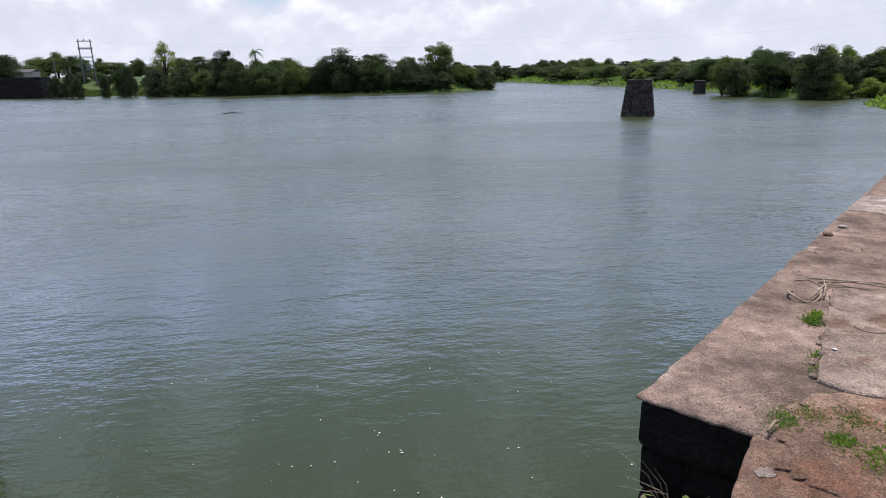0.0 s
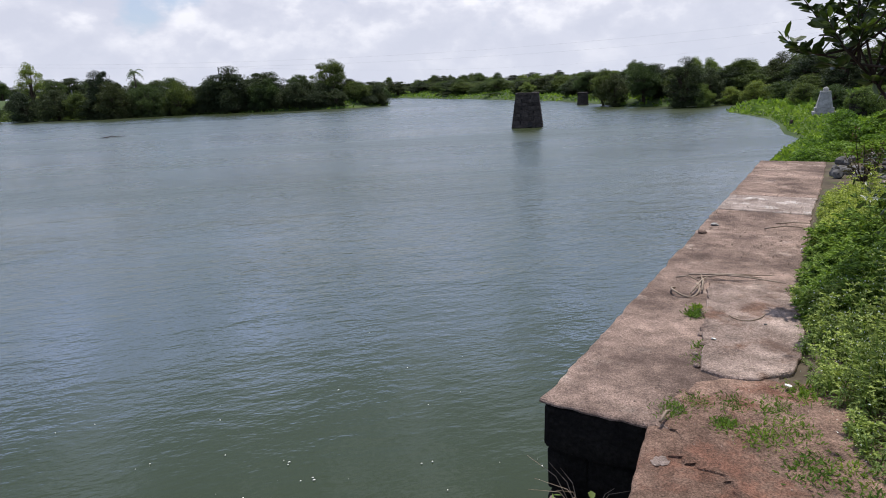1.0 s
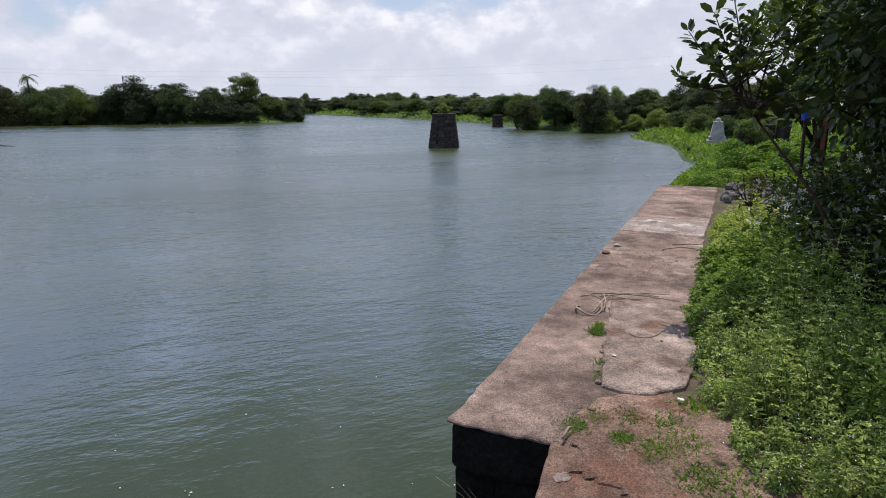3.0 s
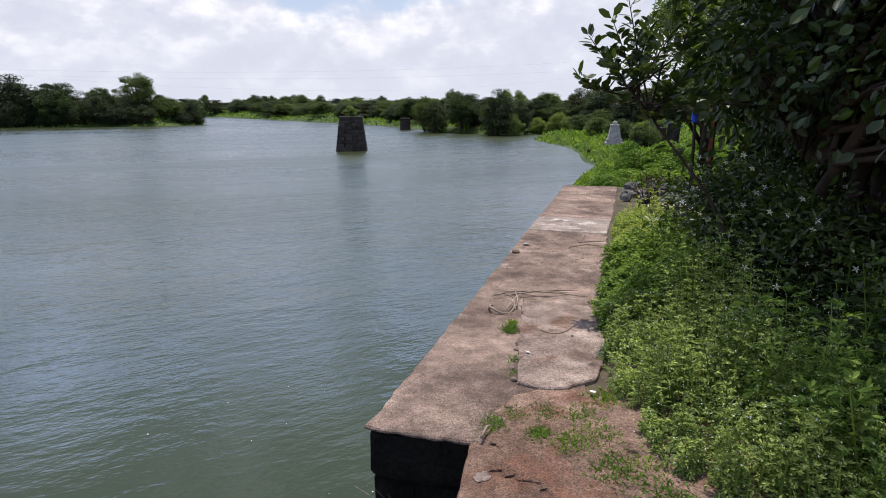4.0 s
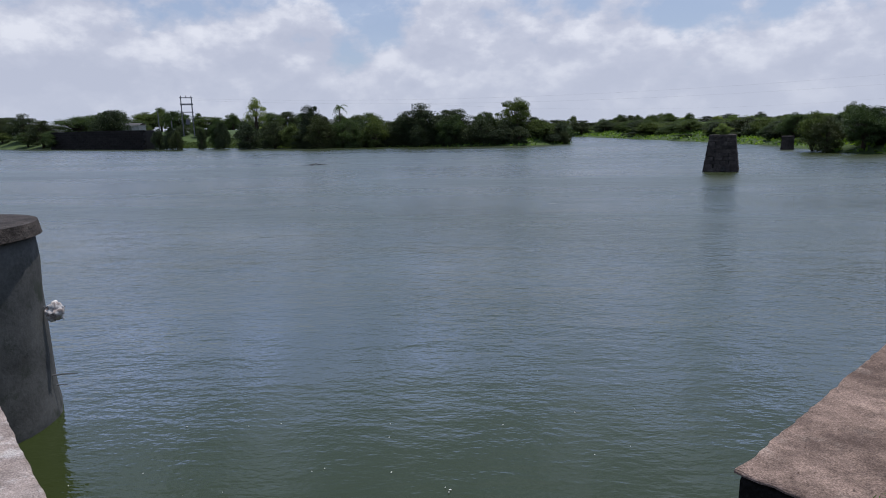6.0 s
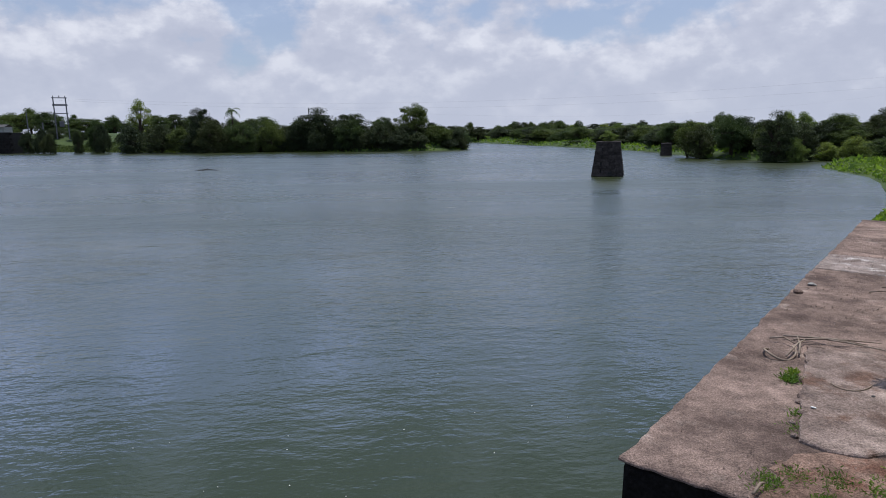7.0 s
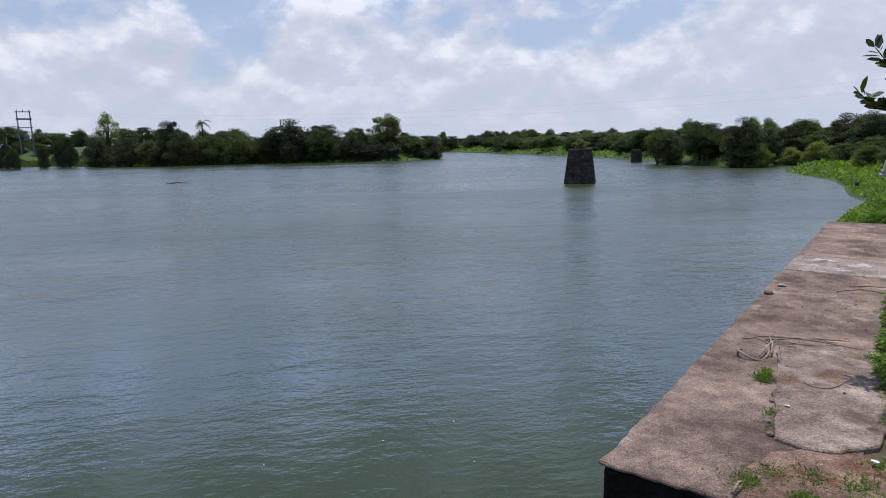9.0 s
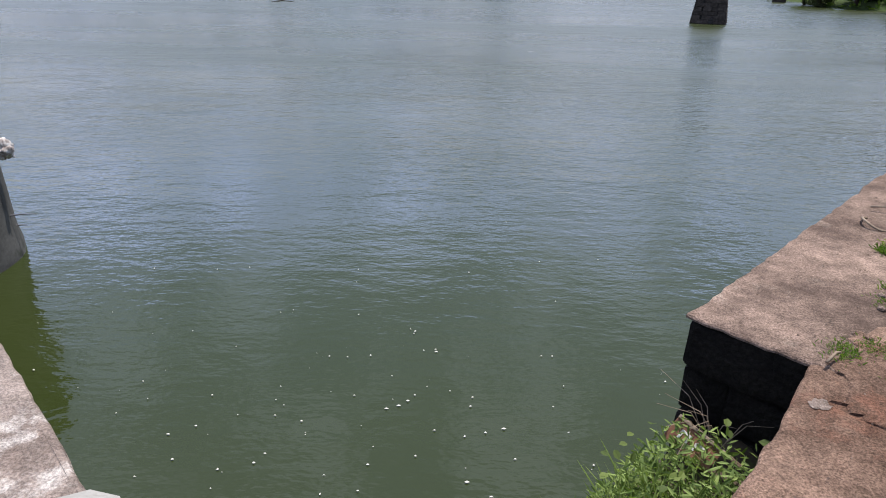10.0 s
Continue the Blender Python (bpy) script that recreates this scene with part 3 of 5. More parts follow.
LEFT_TREES = [(-70.5, 171.2, 10.2, 8), (-48.0, 149.0, 7.4, 7.0), (-77.7, 200.6, 7.0, 11), (-21.6, 148.9, 6.5, 14), (-14.0, 147.6, 5.7, 13), (-6.3, 150.0, 4.6, 7.0), (0.5, 147.2, 7.4, 9.4), (-28.2, 162.7, 4.9, 4.8), (-5.4, 146.1, 3.8, 3.3)]
for i, (x, y, top, wide) in enumerate(LEFT_TREES):
    kind = (OPEN[0], DARK[0], ROUND[1], DARK[1], DARK[0], ROUND[2], ROUND[0], ROUND[1], DARK[1])[i]
    plant(kind, "tree", x, y, top, wide, ("pale open-crowned tree on the far bank", "dense dark rounded tree on the far bank", "leafy green tree on the far bank")[0 if i == 0 else 1 if i in (1, 3, 4, 8) else 2], "tree", "far bank trees", turn=40 * i)
LEFT_BUSH = [(-76.5, 158.7, 4.5, 4.5), (-64.2, 150.0, 2.9, 8), (-57.4, 149.5, 3.3, 8), (-52.4, 148.2, 2.6, 7), (-44.6, 146.5, 4.3, 9), (-38.4, 147.2, 3.7, 8), (-32.3, 148.7, 4.1, 8), (-25.8, 148.9, 3.4, 8), (-21.5, 146.6, 4.2, 8),
             (-13.7, 144.5, 3.7, 9), (-7.2, 142.0, 2.8, 8), (-1.7, 144.1, 2.5, 6.3), (6.0, 146.0, 2.6, 8), (10.2, 146.8, 1.5, 6), (-49.0, 147.2, 1.3, 7), (11.8, 146.7, 0.5, 4), (-132.6, 200.2, 8.8, 14)]
for i, (x, y, top, wide) in enumerate(LEFT_BUSH):
    kind = LOWDARK[i % 2] if i % 3 else LOW[i % 3]
    if i in (5, 6):
        kind = LOW[2]
    plant(kind, "bush", x, y, top, wide * 1.1, "dense dark green bush at the river's edge", "bush", "far bank bushes", turn=70 * i)
for i in range(24):
    # a second row closing the gaps in the hedge
    x = -62 + 72 * i / 23 + rng.uniform(-1, 1)
    y = float(np.interp(x, [-62, -52, -33, -11, 1, 12], [158, 155, 153, 147, 146, 149])) + rng.uniform(1, 5)
    plant((LOWDARK + DARK + LOW)[i % 7], "bush", x, y, rng.uniform(2.2, 3.9), rng.uniform(6, 9), "dense dark green bush at the river's edge", "bush", "far bank bushes", turn=57 * i)
for i, (x, y, top, wide) in enumerate(((-84.5, 153.5, 1.8, 4.0), (-79.5, 156.5, 2.2, 3.4), (-88.5, 158.0, 2.6, 5.0), (-93.0, 160.0, 2.2, 5.0), (-73.5, 156.0, 3.6, 5.0))):
    plant(LOWDARK[i % 2], "bush", x, y, top, wide, "dark bush round the foot of the poles", "bush", "field bushes", turn=57 * i)
for i in range(18):
    # the tree line behind the far fields
    a = radians(-46 + 33 * (i + rng.uniform(-.3, .3)) / 17)
    d = rng.uniform(270, 380)
    plant((ROUND + DARK + LOW)[i % 8], "tree", d * math.sin(a), d * math.cos(a), rng.uniform(6.0, 10.5), rng.uniform(12, 24), "distant hazy green tree beyond the fields", "tree", "distant trees", turn=57 * i)
for i in range(26):
    # a low fringe along the water under the taller bushes
    s = i / 25
    x = -50 + 61 * s
    y = float(np.interp(x, [-52, -33, -11, 1, 12], [152.5, 149.5, 141.5, 138.5, 143])) + rng.uniform(0.6, 2.4)
    if 2 < x < 7:
        continue
    plant(LOWDARK[i % 2], "bush", x, y, rng.uniform(-1.0, 1.3), rng.uniform(4, 6.5), "low dark bush overhanging the water", "bush", "far bank bushes", turn=33 * i)
LEFT_FAR = [(-163.4, 251.8, 10.7, 9), (-159.4, 277.6, 12.3, 14), (-149.9, 294.1, 10.1, 8), (-88.2, 244.7, 8.9, 13), (-165.0, 274.3, 9.9, 8), (-123.8, 273.4, 9.2, 9), (-62.5, 252.5, 6.8, 9), (-156.8, 232.1, 9.6, 8),
            (24.2, 233.9, 2.9, 10), (35.8, 247.6, 1.6, 10), (58.4, 325.0, 3.0, 17), (47.2, 209.9, 2.5, 8), (49.3, 199.2, 2.0, 8), (82.8, 288.5, 3.8, 10), (91.3, 286.0, 4.4, 12), (91.9, 264.7, 3.0, 9), (67.1, 178.0, 2.4, 8), (49.7, 183.6, 0.9, 7), (46.5, 235.6, 1.6, 10), (37.9, 297.8, 2.2, 14)]
for i, (x, y, top, wide) in enumerate(LEFT_FAR):
    plant((ROUND + DARK)[i % 5], "tree", x, y, top, wide, "distant hazy green tree beyond the fields", "tree", "distant trees", turn=50 * i)
for i in range(44):
    # the distant tree line
    a = radians(-50 + 100 * (i + rng.uniform(-.4, .4)) / 43)
    d = rng.uniform(330, 620)
    plant((LOW + PALEB)[i % 5], "tree", d * math.sin(a), d * math.cos(a), 1.0 + d * (0.014 if a < -0.05 else 0.006) * rng.uniform(0.1, 1.4), rng.uniform(12, 26), "distant tree clump on the horizon", "tree", "distant trees", turn=50 * i)
RIGHT_TREES = [(47.7, 115.7, 2.6, 6), (40.9, 89.3, 1.7, 5.4), (43.7, 85.7, 2.9, 7), (44.9, 77.0, 3.1, 6.2), (51.7, 119.5, 1.4, 5.5), (82.3, 125.6, 1.4, 6), (74.8, 106.5, 1.6, 5), (71.7, 96.5, 2.4, 7), (62.8, 78.1, 2.5, 6.5), (53.2, 60.0, 2.4, 6), (58, 85, 3.0, 7), (64, 84, 3.6, 7), (69, 85, 4.0, 8), (60, 74, 3.2, 7), (66, 75, 4.2, 8), (58, 66, 3.2, 6), (64, 67, 4.2, 8), (57, 57, 3.4, 6), (63, 59, 4.4, 8), (70, 68, 5.0, 9), (40.8, 92.5, 2.4, 5.5), (46.8, 88.0, 2.7, 7), (48.5, 83.5, 2.2, 6), (46.5, 121.6, 0.7, 5), (64.3, 101.5, 0.9, 5), (49.0, 78.5, 1.8, 5)]
for i, (x, y, top, wide) in enumerate(RIGHT_TREES):
    plant(DARK[i % 2] if i % 4 in (1, 3) else ROUND[i % 3], "tree", x, y, top, wide, "bushy green tree on the near side's bank", "tree", "right bank trees", turn=64 * i)
RIGHT_BUSH = [(52.9, 79.1, -0.6, 4.5), (52.5, 73.3, 0.2, 5), (48.7, 63.7, 0.1, 4.5), (44.1, 54.6, -0.0, 4), (39.4, 45.5, 0.1, 3.6), (46.3, 75.1, 0.0, 3), (34.2, 36.7, 0.2, 3), (56, 68, 0.6, 6), (60, 86, 0.8, 6), (57, 92, 0.4, 6), (50, 100, 0.2, 5), (52, 108, 0.3, 5), (48, 128, 0.2, 5), (44, 150, 0.2, 5), (40, 175, 0.2, 6), (36, 200, 0.6, 6), (60, 130, 1.0, 8), (55, 150, 1.2, 8), (52, 170, 1.2, 8), (70, 120, 1.2, 8)]
for i, (x, y, top, wide) in enumerate(RIGHT_BUSH):
    plant((PALEB + LOW)[i % 5], "bush", x, y, top, wide, "rounded light green bush on the grassy bank", "bush", "right bank bushes", turn=64 * i)

r = np.random.default_rng(640)
for i in range(58):
    # a belt of trees behind the grassy margin of the bend
    y = 84 + 150 * (i / 57) ** 1.3 + r.uniform(-2, 2)
    edge = float(np.interp(y, [80, 87, 99, 110, 123, 143, 163, 191, 226, 260], [49, 41.3, 42.8, 44, 43.4, 40, 36, 29, 23, 10]))
    plant((DARK + ROUND + LOW + LOWDARK)[(i * 3) % 10], "tree", edge + r.uniform(6, 17), y, r.uniform(0.6, 1.9) + 0.004 * y, r.uniform(5, 8.5) + 0.01 * y, "dense green tree on the low far bank", "tree", "belt of trees", turn=47 * i)
made = 0
while made < 150:
    # scrub covering the far side of the bend
    y = r.uniform(100, 320)
    x = r.uniform(24, 50 + y * 0.5)
    d = float(shore_distance(np.array([x]), np.array([y]))[0])
    if d < 3 or d > 70:
        continue
    made += 1
    plant((LOW + PALEB + ROUND + DARK)[made % 10], "bush", x, y, (r.uniform(-1.5, -0.6) if d < 8 else r.uniform(0.3, 2.0)) + (r.uniform(0.8, 3.2) if made % 3 == 0 and d > 8 else 0), r.uniform(4, 7.5), "scrubby green bush on the low far bank", "bush", "scrub bushes", turn=41 * made)
made = 0
while made < 46:
    # the rising bank behind the grass
    u, v = r.uniform(20, 70), r.uniform(3, 34)
    p = uv(u, v)
    d = float(shore_distance(np.array([p.x]), np.array([p.y]))[0])
    if d < 7 or d > 40:
        continue
    made += 1
    plant((PALEB + PALEB + BANKB0)[made % 5], "bush", p.x, p.y, r.uniform(-0.7, 0.1) + d * 0.05, r.uniform(2.6, 5.5), "tangled green bush on the rising bank", "bush", "rising bank bushes", turn=41 * made)
made = 0
while made < 26:
    # scattered shrubs on the far fields' edge
    x, y = r.uniform(-125, -50), r.uniform(158, 215)
    d = float(shore_distance(np.array([x]), np.array([y]))[0])
    if d < 9 or d > 45:
        continue
    made += 1
    plant((LOW + PALEB + LOWDARK)[made % 7], "bush", x, y, (0.8 + r.uniform(0, 1.0) if d < 14 else 2.4 + r.uniform(0, 1.3)), r.uniform(3, 6.5), "small dark bush on the far slope", "bush", "field bushes", turn=41 * made)
for i in range(9):
    x = -70 + 20 * i / 8
    y = float(np.interp(x, [-127, -86, -52], [182, 166, 152])) + r.uniform(1.0, 5.0)
    plant((LOWDARK + LOW)[i % 5], "bush", x, y, r.uniform(-1.6, 0.2), r.uniform(3.5, 6.5), "low dark bush on the far slope", "bush", "field bushes", turn=29 * i)
for i, (x, y, top, wide) in enumerate(((-150, 190, 6.5, 12), (-168, 205, 8.5, 13), (-185, 214, 7.0, 12), (-205, 222, 9.0, 14), (-140, 182, 2.6, 9), (-160, 196, 2.4, 9), (-178, 206, 2.6, 9), (-230, 240, 9.0, 16))):
    plant((DARK + LOWDARK + ROUND)[i % 7], "tree", x, y, top, wide, "dark tree on the far bank beyond the stone wall", "tree", "far bank trees", turn=29 * i)
top_bush = plant(PALEB[0], "bush", 18.3, 58.9, 1.35, 1.9, "yellow-green bush growing on top of the pier", "bush", "pier bush", base=0.38)


def palm(x, y, top, wide, seed):
    z = float(ground_height(np.array([x]), np.array([y]))[0])
    thing = empty("palm_tree", x, y, z, 0, "slim palm tree with a small feathery crown", "palm tree", "palms")
    tall = top - z
    v, f = tube([(0, 0, -0.3), (0.1, 0, tall * 0.5), (0.0, 0.1, tall * 0.8)], [0.22, 0.16, 0.13], 8)
    part("trunk", mesh("trunk", v, f, BARK, True), thing)
    r = np.random.default_rng(seed)
    for k in range(13):
        a, rise = r.random() * 6.28, r.uniform(-0.3, 1.0)
        pts = [Vector((math.cos(a) * s * wide * 0.5, math.sin(a) * s * wide * 0.5, tall * 0.8 + wide * 0.5 * (rise * s - 0.9 * s * s + 0.1))) for s in np.linspace(0, 1, 7)]
        vs, fs = [], []
        for i, p in enumerate(pts[:-1]):
            d = (pts[i + 1] - p).normalized()
            side = d.cross(Vector((0, 0, 1))).normalized()
            for sgn in (-1, 1):
                b = len(vs)
                tip = p + side * sgn * wide * 0.13 * (1 - 0.5 * i / 6) + d * wide * 0.08 - Vector((0, 0, wide * 0.06))
                vs += [tuple(p), tuple(p + d * wide * 0.09), tuple(tip)]
                fs.append((b, b + 1, b + 2))
        part("frond", mesh("frond", vs, fs, FAR_LEAF), thing)


palm(-44.6, 162.5, 8.8, 4.4, 3)
palm(83.8, 124.6, 2.8, 4.0, 4)


# ---- far bank works ----
def power_frame():
    thing = empty("power_pole_frame", -81.9, 155.1, 0.7, 28, "four-legged steel pole structure carrying power lines", "power pole")
    thing.scale = (1, 1, 1.08)
    for x, y in ((-1.25, -0.9), (1.25, -0.9), (-1.25, 1.6), (1.25, 1.6)):
        h = 8.7 if y < 0 else 7.4
        part("pole", from_bm("pole", block(0.24, 0.24, h, 0.02), STEEL), thing, at=pose(x, y, 0))
    for y, h in ((-0.9, 8.6), (-0.9, 7.0), (1.6, 7.3), (1.6, 5.4)):
        part("crossbeam", from_bm("crossbeam", block(3.1, 0.16, 0.18, 0.02), STEEL), thing, at=pose(0, y, h))
    for x in (-1.2, 0, 1.2):
        part("insulator", from_bm("insulator", block(0.16, 0.16, 0.4, 0.04), STONE), thing, at=pose(x, -0.9, 8.75))
    part("transformer", from_bm("transformer", block(1.0, 0.8, 1.2, 0.08), STEEL), thing, at=pose(0, 0.3, 2.6))
    for x in (-0.9, 0.9):
        part("brace", from_bm("brace", block(0.12, 2.7, 0.12, 0.01), STEEL), thing, at=pose(x, 0.35, 2.48))


power_frame()
for x, y, h in ((-58.1, 161, 5.2), (-98, 176, 7.0), (-110, 190, 7.5), (-30, 190, 7.5)):
    z = float(ground_height(np.array([x]), np.array([y]))[0])
    pole = new("utility_pole", from_bm("utility_pole", block(0.24, 0.24, h, 0.04, 0.01), STEEL))
    pole.matrix_basis = pose(x, y, z - 0.2)
    tagged(pole, "thin dark utility pole in the fields", "utility pole", "utility poles")
far_wall = empty("wall_far_bank", -119.5, 171.4, WATER, -26, "dark stone retaining wall on the far bank", "wall", kind="structure")
part("core", from_bm("core", block(48, 3.5, 5.5, 0.05), MORTAR), far_wall, at=pose(0, 1.8, -0.4))
# The far wall faces away from the sun; its shade is in the stone colour.
far_stone = [from_bm("stone", block(1.9, 0.3, 0.64, 0.05, 0.03, 0, k), SHADED_STONE) for k in range(3)]
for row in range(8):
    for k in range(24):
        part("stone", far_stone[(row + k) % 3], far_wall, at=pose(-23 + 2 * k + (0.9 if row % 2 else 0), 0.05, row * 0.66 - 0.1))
for i, ends in enumerate((((-81, 155, 9.9), (190, 120, 21)), ((-81.5, 154, 9.5), (190, 118, 18)), ((-30, 190, 8.6), (210, 240, 17)))):
    a, b = Vector(ends[0]), Vector(ends[1])
    pts = [a.lerp(b, s) - Vector((0, 0, 26 * s * (1 - s))) for s in np.linspace(0, 1, 30)]
    v, f = tube(pts, [0.006] * 30, 4)
    wire = new("power_line", mesh("power_line", v, f, STEEL))
    tagged(wire, "thin sagging power line high across the river", "power line", "power lines")
for i, (x, y, w) in enumerate(((-150, 240, 8),)):
    z = float(ground_height(np.array([x]), np.array([y]))[0])
    house = empty("farm_shed", x, y, z, 12 * i, "small pale farm shed with a low sheet roof", "shed", "farm sheds")
    part("wall", from_bm("wall", block(w, 5, 2.6, 0.03), PALE), house)
    roof = bmesh.new()
    for p in ((-w / 2 - .4, -2.9, 2.55), (w / 2 + .4, -2.9, 2.55), (w / 2 + .4, 0, 3.5), (-w / 2 - .4, 0, 3.5), (-w / 2 - .4, 2.9, 2.55), (w / 2 + .4, 2.9, 2.55)):
        roof.verts.new(p)
    roof.verts.ensure_lookup_table()
    roof.faces.new([roof.verts[k] for k in (0, 1, 2, 3)])
    roof.faces.new([roof.verts[k] for k in (3, 2, 5, 4)])
    bmesh.ops.solidify(roof, geom=roof.faces[:], thickness=0.08)
    part("roof", from_bm("roof", roof, RUBBLE), house)
    part("door", from_bm("door", block(1.0, 0.1, 2.0, 0.02), STEEL), house, at=pose(0.5, -2.53, 0))

# ---- the grassy bank beyond the wall ----
def scatter_on_bank(count, seed, u0, u1, v0, v1, keep):
    r = np.random.default_rng(seed)
    out = []
    while len(out) < count:
        k = count * 3
        us, vs = r.uniform(u0, u1, k), r.uniform(v0, v1, k)
        px = CORNER.x + U.x * us + V.x * vs
        py = CORNER.y + U.y * us + V.y * vs
        d = shore_distance(px, py)
        ok = keep(us, vs, d, r)
        pz = ground_height(px[ok], py[ok])
        out += list(zip(px[ok], py[ok], pz))
    return np.array(out[:count])


spots = scatter_on_bank(34000, 5, 10.5, 75, -30, 30, lambda u, v, d, r: (d > 0.2) & (d < 16) & (r.random(len(u)) < np.clip(22 / u, 0, 1)))
spots[:, 2] += np.random.default_rng(6).uniform(0.0, 0.22, len(spots))
lawn = new("grass", cards("grass", spots, 0.17, np.random.default_rng(8), GRASS, -0.4))
tagged(lawn, "bright green grass and low weeds on the river bank", "grass", kind="stuff")
far_spots = scatter_on_bank(9000, 15, 60, 260, -160, 20, lambda u, v, d, r: (d > 0.1) & (d < 14))
far_spots[:, 2] += 0.15
lawn = new("grass", cards("grass", far_spots, 0.45, np.random.default_rng(9), GRASS, -0.4))
tagged(lawn, "yellow-green grass strip along the distant water's edge", "grass", kind="stuff")

r = np.random.default_rng(16)
px, py = r.uniform(-125, -44, 60000), r.uniform(148, 200, 60000)
d = shore_distance(px, py)
ok = (d > 0.1) & (d < 9)
shelf_spots = np.stack([px[ok], py[ok], ground_height(px[ok], py[ok]) + 0.1], 1)
shelf = new("grass", cards("grass", shelf_spots, 0.32, r, FAR_LEAF, -0.4))
tagged(shelf, "dark green grass shelf along the far water's edge", "grass", kind="stuff")

BANKB = [kind_of(s, BUSH, 2.0, 3.0, 60, 260, 0.045, low=0.03, trunk=0.05, narrow=0.9) for s in (71, 72, 73)]
for i in range(34):
    u, v = rng.uniform(10.9, 22), rng.uniform(0.6, 9.5)
    if v < 0.6 + (u - 11) * 0.06 or v > 2.5 + (u - 10) * 0.9:
        continue
    p = uv(u, v)
    plant(BANKB[i % 3], "bush", p.x, p.y, 0.05 + 0.32 * rng.random() + 0.03 * (v - 1), rng.uniform(2.0, 3.4), "leafy bright green bush beyond the wall's end", "bush", "bank bushes", turn=77 * i)
for i, (u, v, top, wide) in enumerate(((11.3, 0.75, -0.10, 1.9), (11.6, 1.9, 0.22, 2.2), (11.3, 3.0, 0.30, 2.4), (12.2, 4.2, 0.4, 2.6), (11.6, 5.2, 0.5, 2.6), (13.2, 1.2, 0.0, 2.4))):
    p = uv(u, v)
    plant(BANKB[i % 3], "bush", p.x, p.y, top, wide, "leafy bright green bush beyond the wall's end", "bush", "bank bushes", turn=57 * i)


def shrine():
    z = float(ground_height(np.array([35.7]), np.array([42.1]))[0])
    thing = empty("stone_shrine", 35.7, 42.1, z, -35, "small whitish stepped stone shrine on the grassy bank", "shrine")
    tall = 0.12 - z
    for k, (w, a, b) in enumerate(((1.45, 0, 0.16), (1.22, 0.16, 0.30), (1.05, 0.30, 0.80), (0.70, 0.80, 0.88))):
        bm = block(w, w, (b - a) * tall, 0.03, 0.02, 1, k)
        if k == 2:
            for vert in bm.verts:
                s = 1 - 0.36 * vert.co.z / ((b - a) * tall)
                vert.co.x *= s
                vert.co.y *= s
        part(("plinth", "step", "body", "cornice")[k], from_bm("tier", bm, PALE), thing, at=pose(0, 0, a * tall))
    dome = bmesh.new()
    bmesh.ops.create_uvsphere(dome, u_segments=12, v_segments=8, radius=0.2, matrix=Matrix.Translation((0, 0, 0.93 * tall)))
    part("dome", from_bm("dome", dome, PALE, True), thing)


shrine()
for x, y, w, h in ((33.9, 37.1, 1.0, 1.7), (35.0, 36.5, 1.1, 1.5), (36.0, 36.0, 0.9, 1.7)):
    z = float(ground_height(np.array([x]), np.array([y]))[0])
    old = new("stone_slab", from_bm("stone_slab", block(w, 0.5, h, 0.06, 0.06, 2, int(x * 7)), STONE))
    old.matrix_basis = pose(x, y, z - 0.1, 2, 3, -40)
    tagged(old, "old dark upright stone among the weeds", "stone", "upright stones")
stump = new("tree_stump", from_bm("tree_stump", block(0.22, 0.22, 0.5, 0.06, 0.06, 2), BARK))
stump.matrix_basis = pose(32.9, 41.8, float(ground_height(np.array([32.9]), np.array([41.8]))[0]) - 0.05)
tagged(stump, "short dark stump in the grass", "stump")

# rubble at the wall's end
rubble_kinds = []
for k in range(8):
    bm = bmesh.new()
    bmesh.ops.create_icosphere(bm, subdivisions=2, radius=0.16)
    for v in bm.verts:
        v.co *= 1 + 0.5 * noise.noise(v.co * 6 + Vector((k * 5, 0, 0)))
        v.co.z *= 0.7
    rubble_kinds.append(from_bm("rock", bm, RUBBLE))
heap = empty("rubble_heap", *uv(9.2, 2.4, -0.02), TURN, "heap of grey broken stones beside the wall's end", "rubble")
for k in range(260):
    u, v = rng.uniform(-1.3, 1.0), rng.uniform(-1.25, 2.6)
    z = 0.0 + 0.07 * rng.random() + 0.05 * max(0, u)
    ob = part("rock", rubble_kinds[k % 8], heap)
    ob.matrix_basis = pose(u, -v, z, rng.uniform(0, 360), rng.uniform(0, 360), rng.uniform(0, 360)) @ Matrix.Scale(rng.uniform(0.25, 0.6), 4)
r = np.random.default_rng(515)
withered = empty("dry_shrub", *uv(7.5, 1.55, -0.02), 0, "small withered brown shrub beside the rubble", "shrub")
stalks = [([Vector((0, 0, 0)), Vector((a * 0.5, b * 0.5, 0.25)), Vector((a, b, 0.5 + c))], [0.008, 0.006, 0.002]) for a, b, c in r.normal(size=(16, 3)) * 0.13]
v, f = tubes(stalks, 5)
part("stems", mesh("stems", v, f, BARK), withered)
tips = np.concatenate([np.array([k[0][2]]) * r.uniform(0.5, 1.0, (16, 1)) + r.normal(size=(16, 3)) * 0.03 for k in stalks])
part("leaves", leaves("leaves", tips, 0.07, 0.02, r, leafy("withered_leaves", (0.07, 0.055, 0.03), (0.16, 0.13, 0.07), 0.2), 0.5, 0.4), withered)
slab = new("concrete_slab", slab_mesh("concrete_slab", [(6.6, 1.75), (6.7, 2.5), (8.0, 2.5), (7.9, 1.75)], 0.06, 0.1, LIME, 0.01, 0.04))
tagged(slab, "flat pale concrete slab lying beside the weeds", "slab")


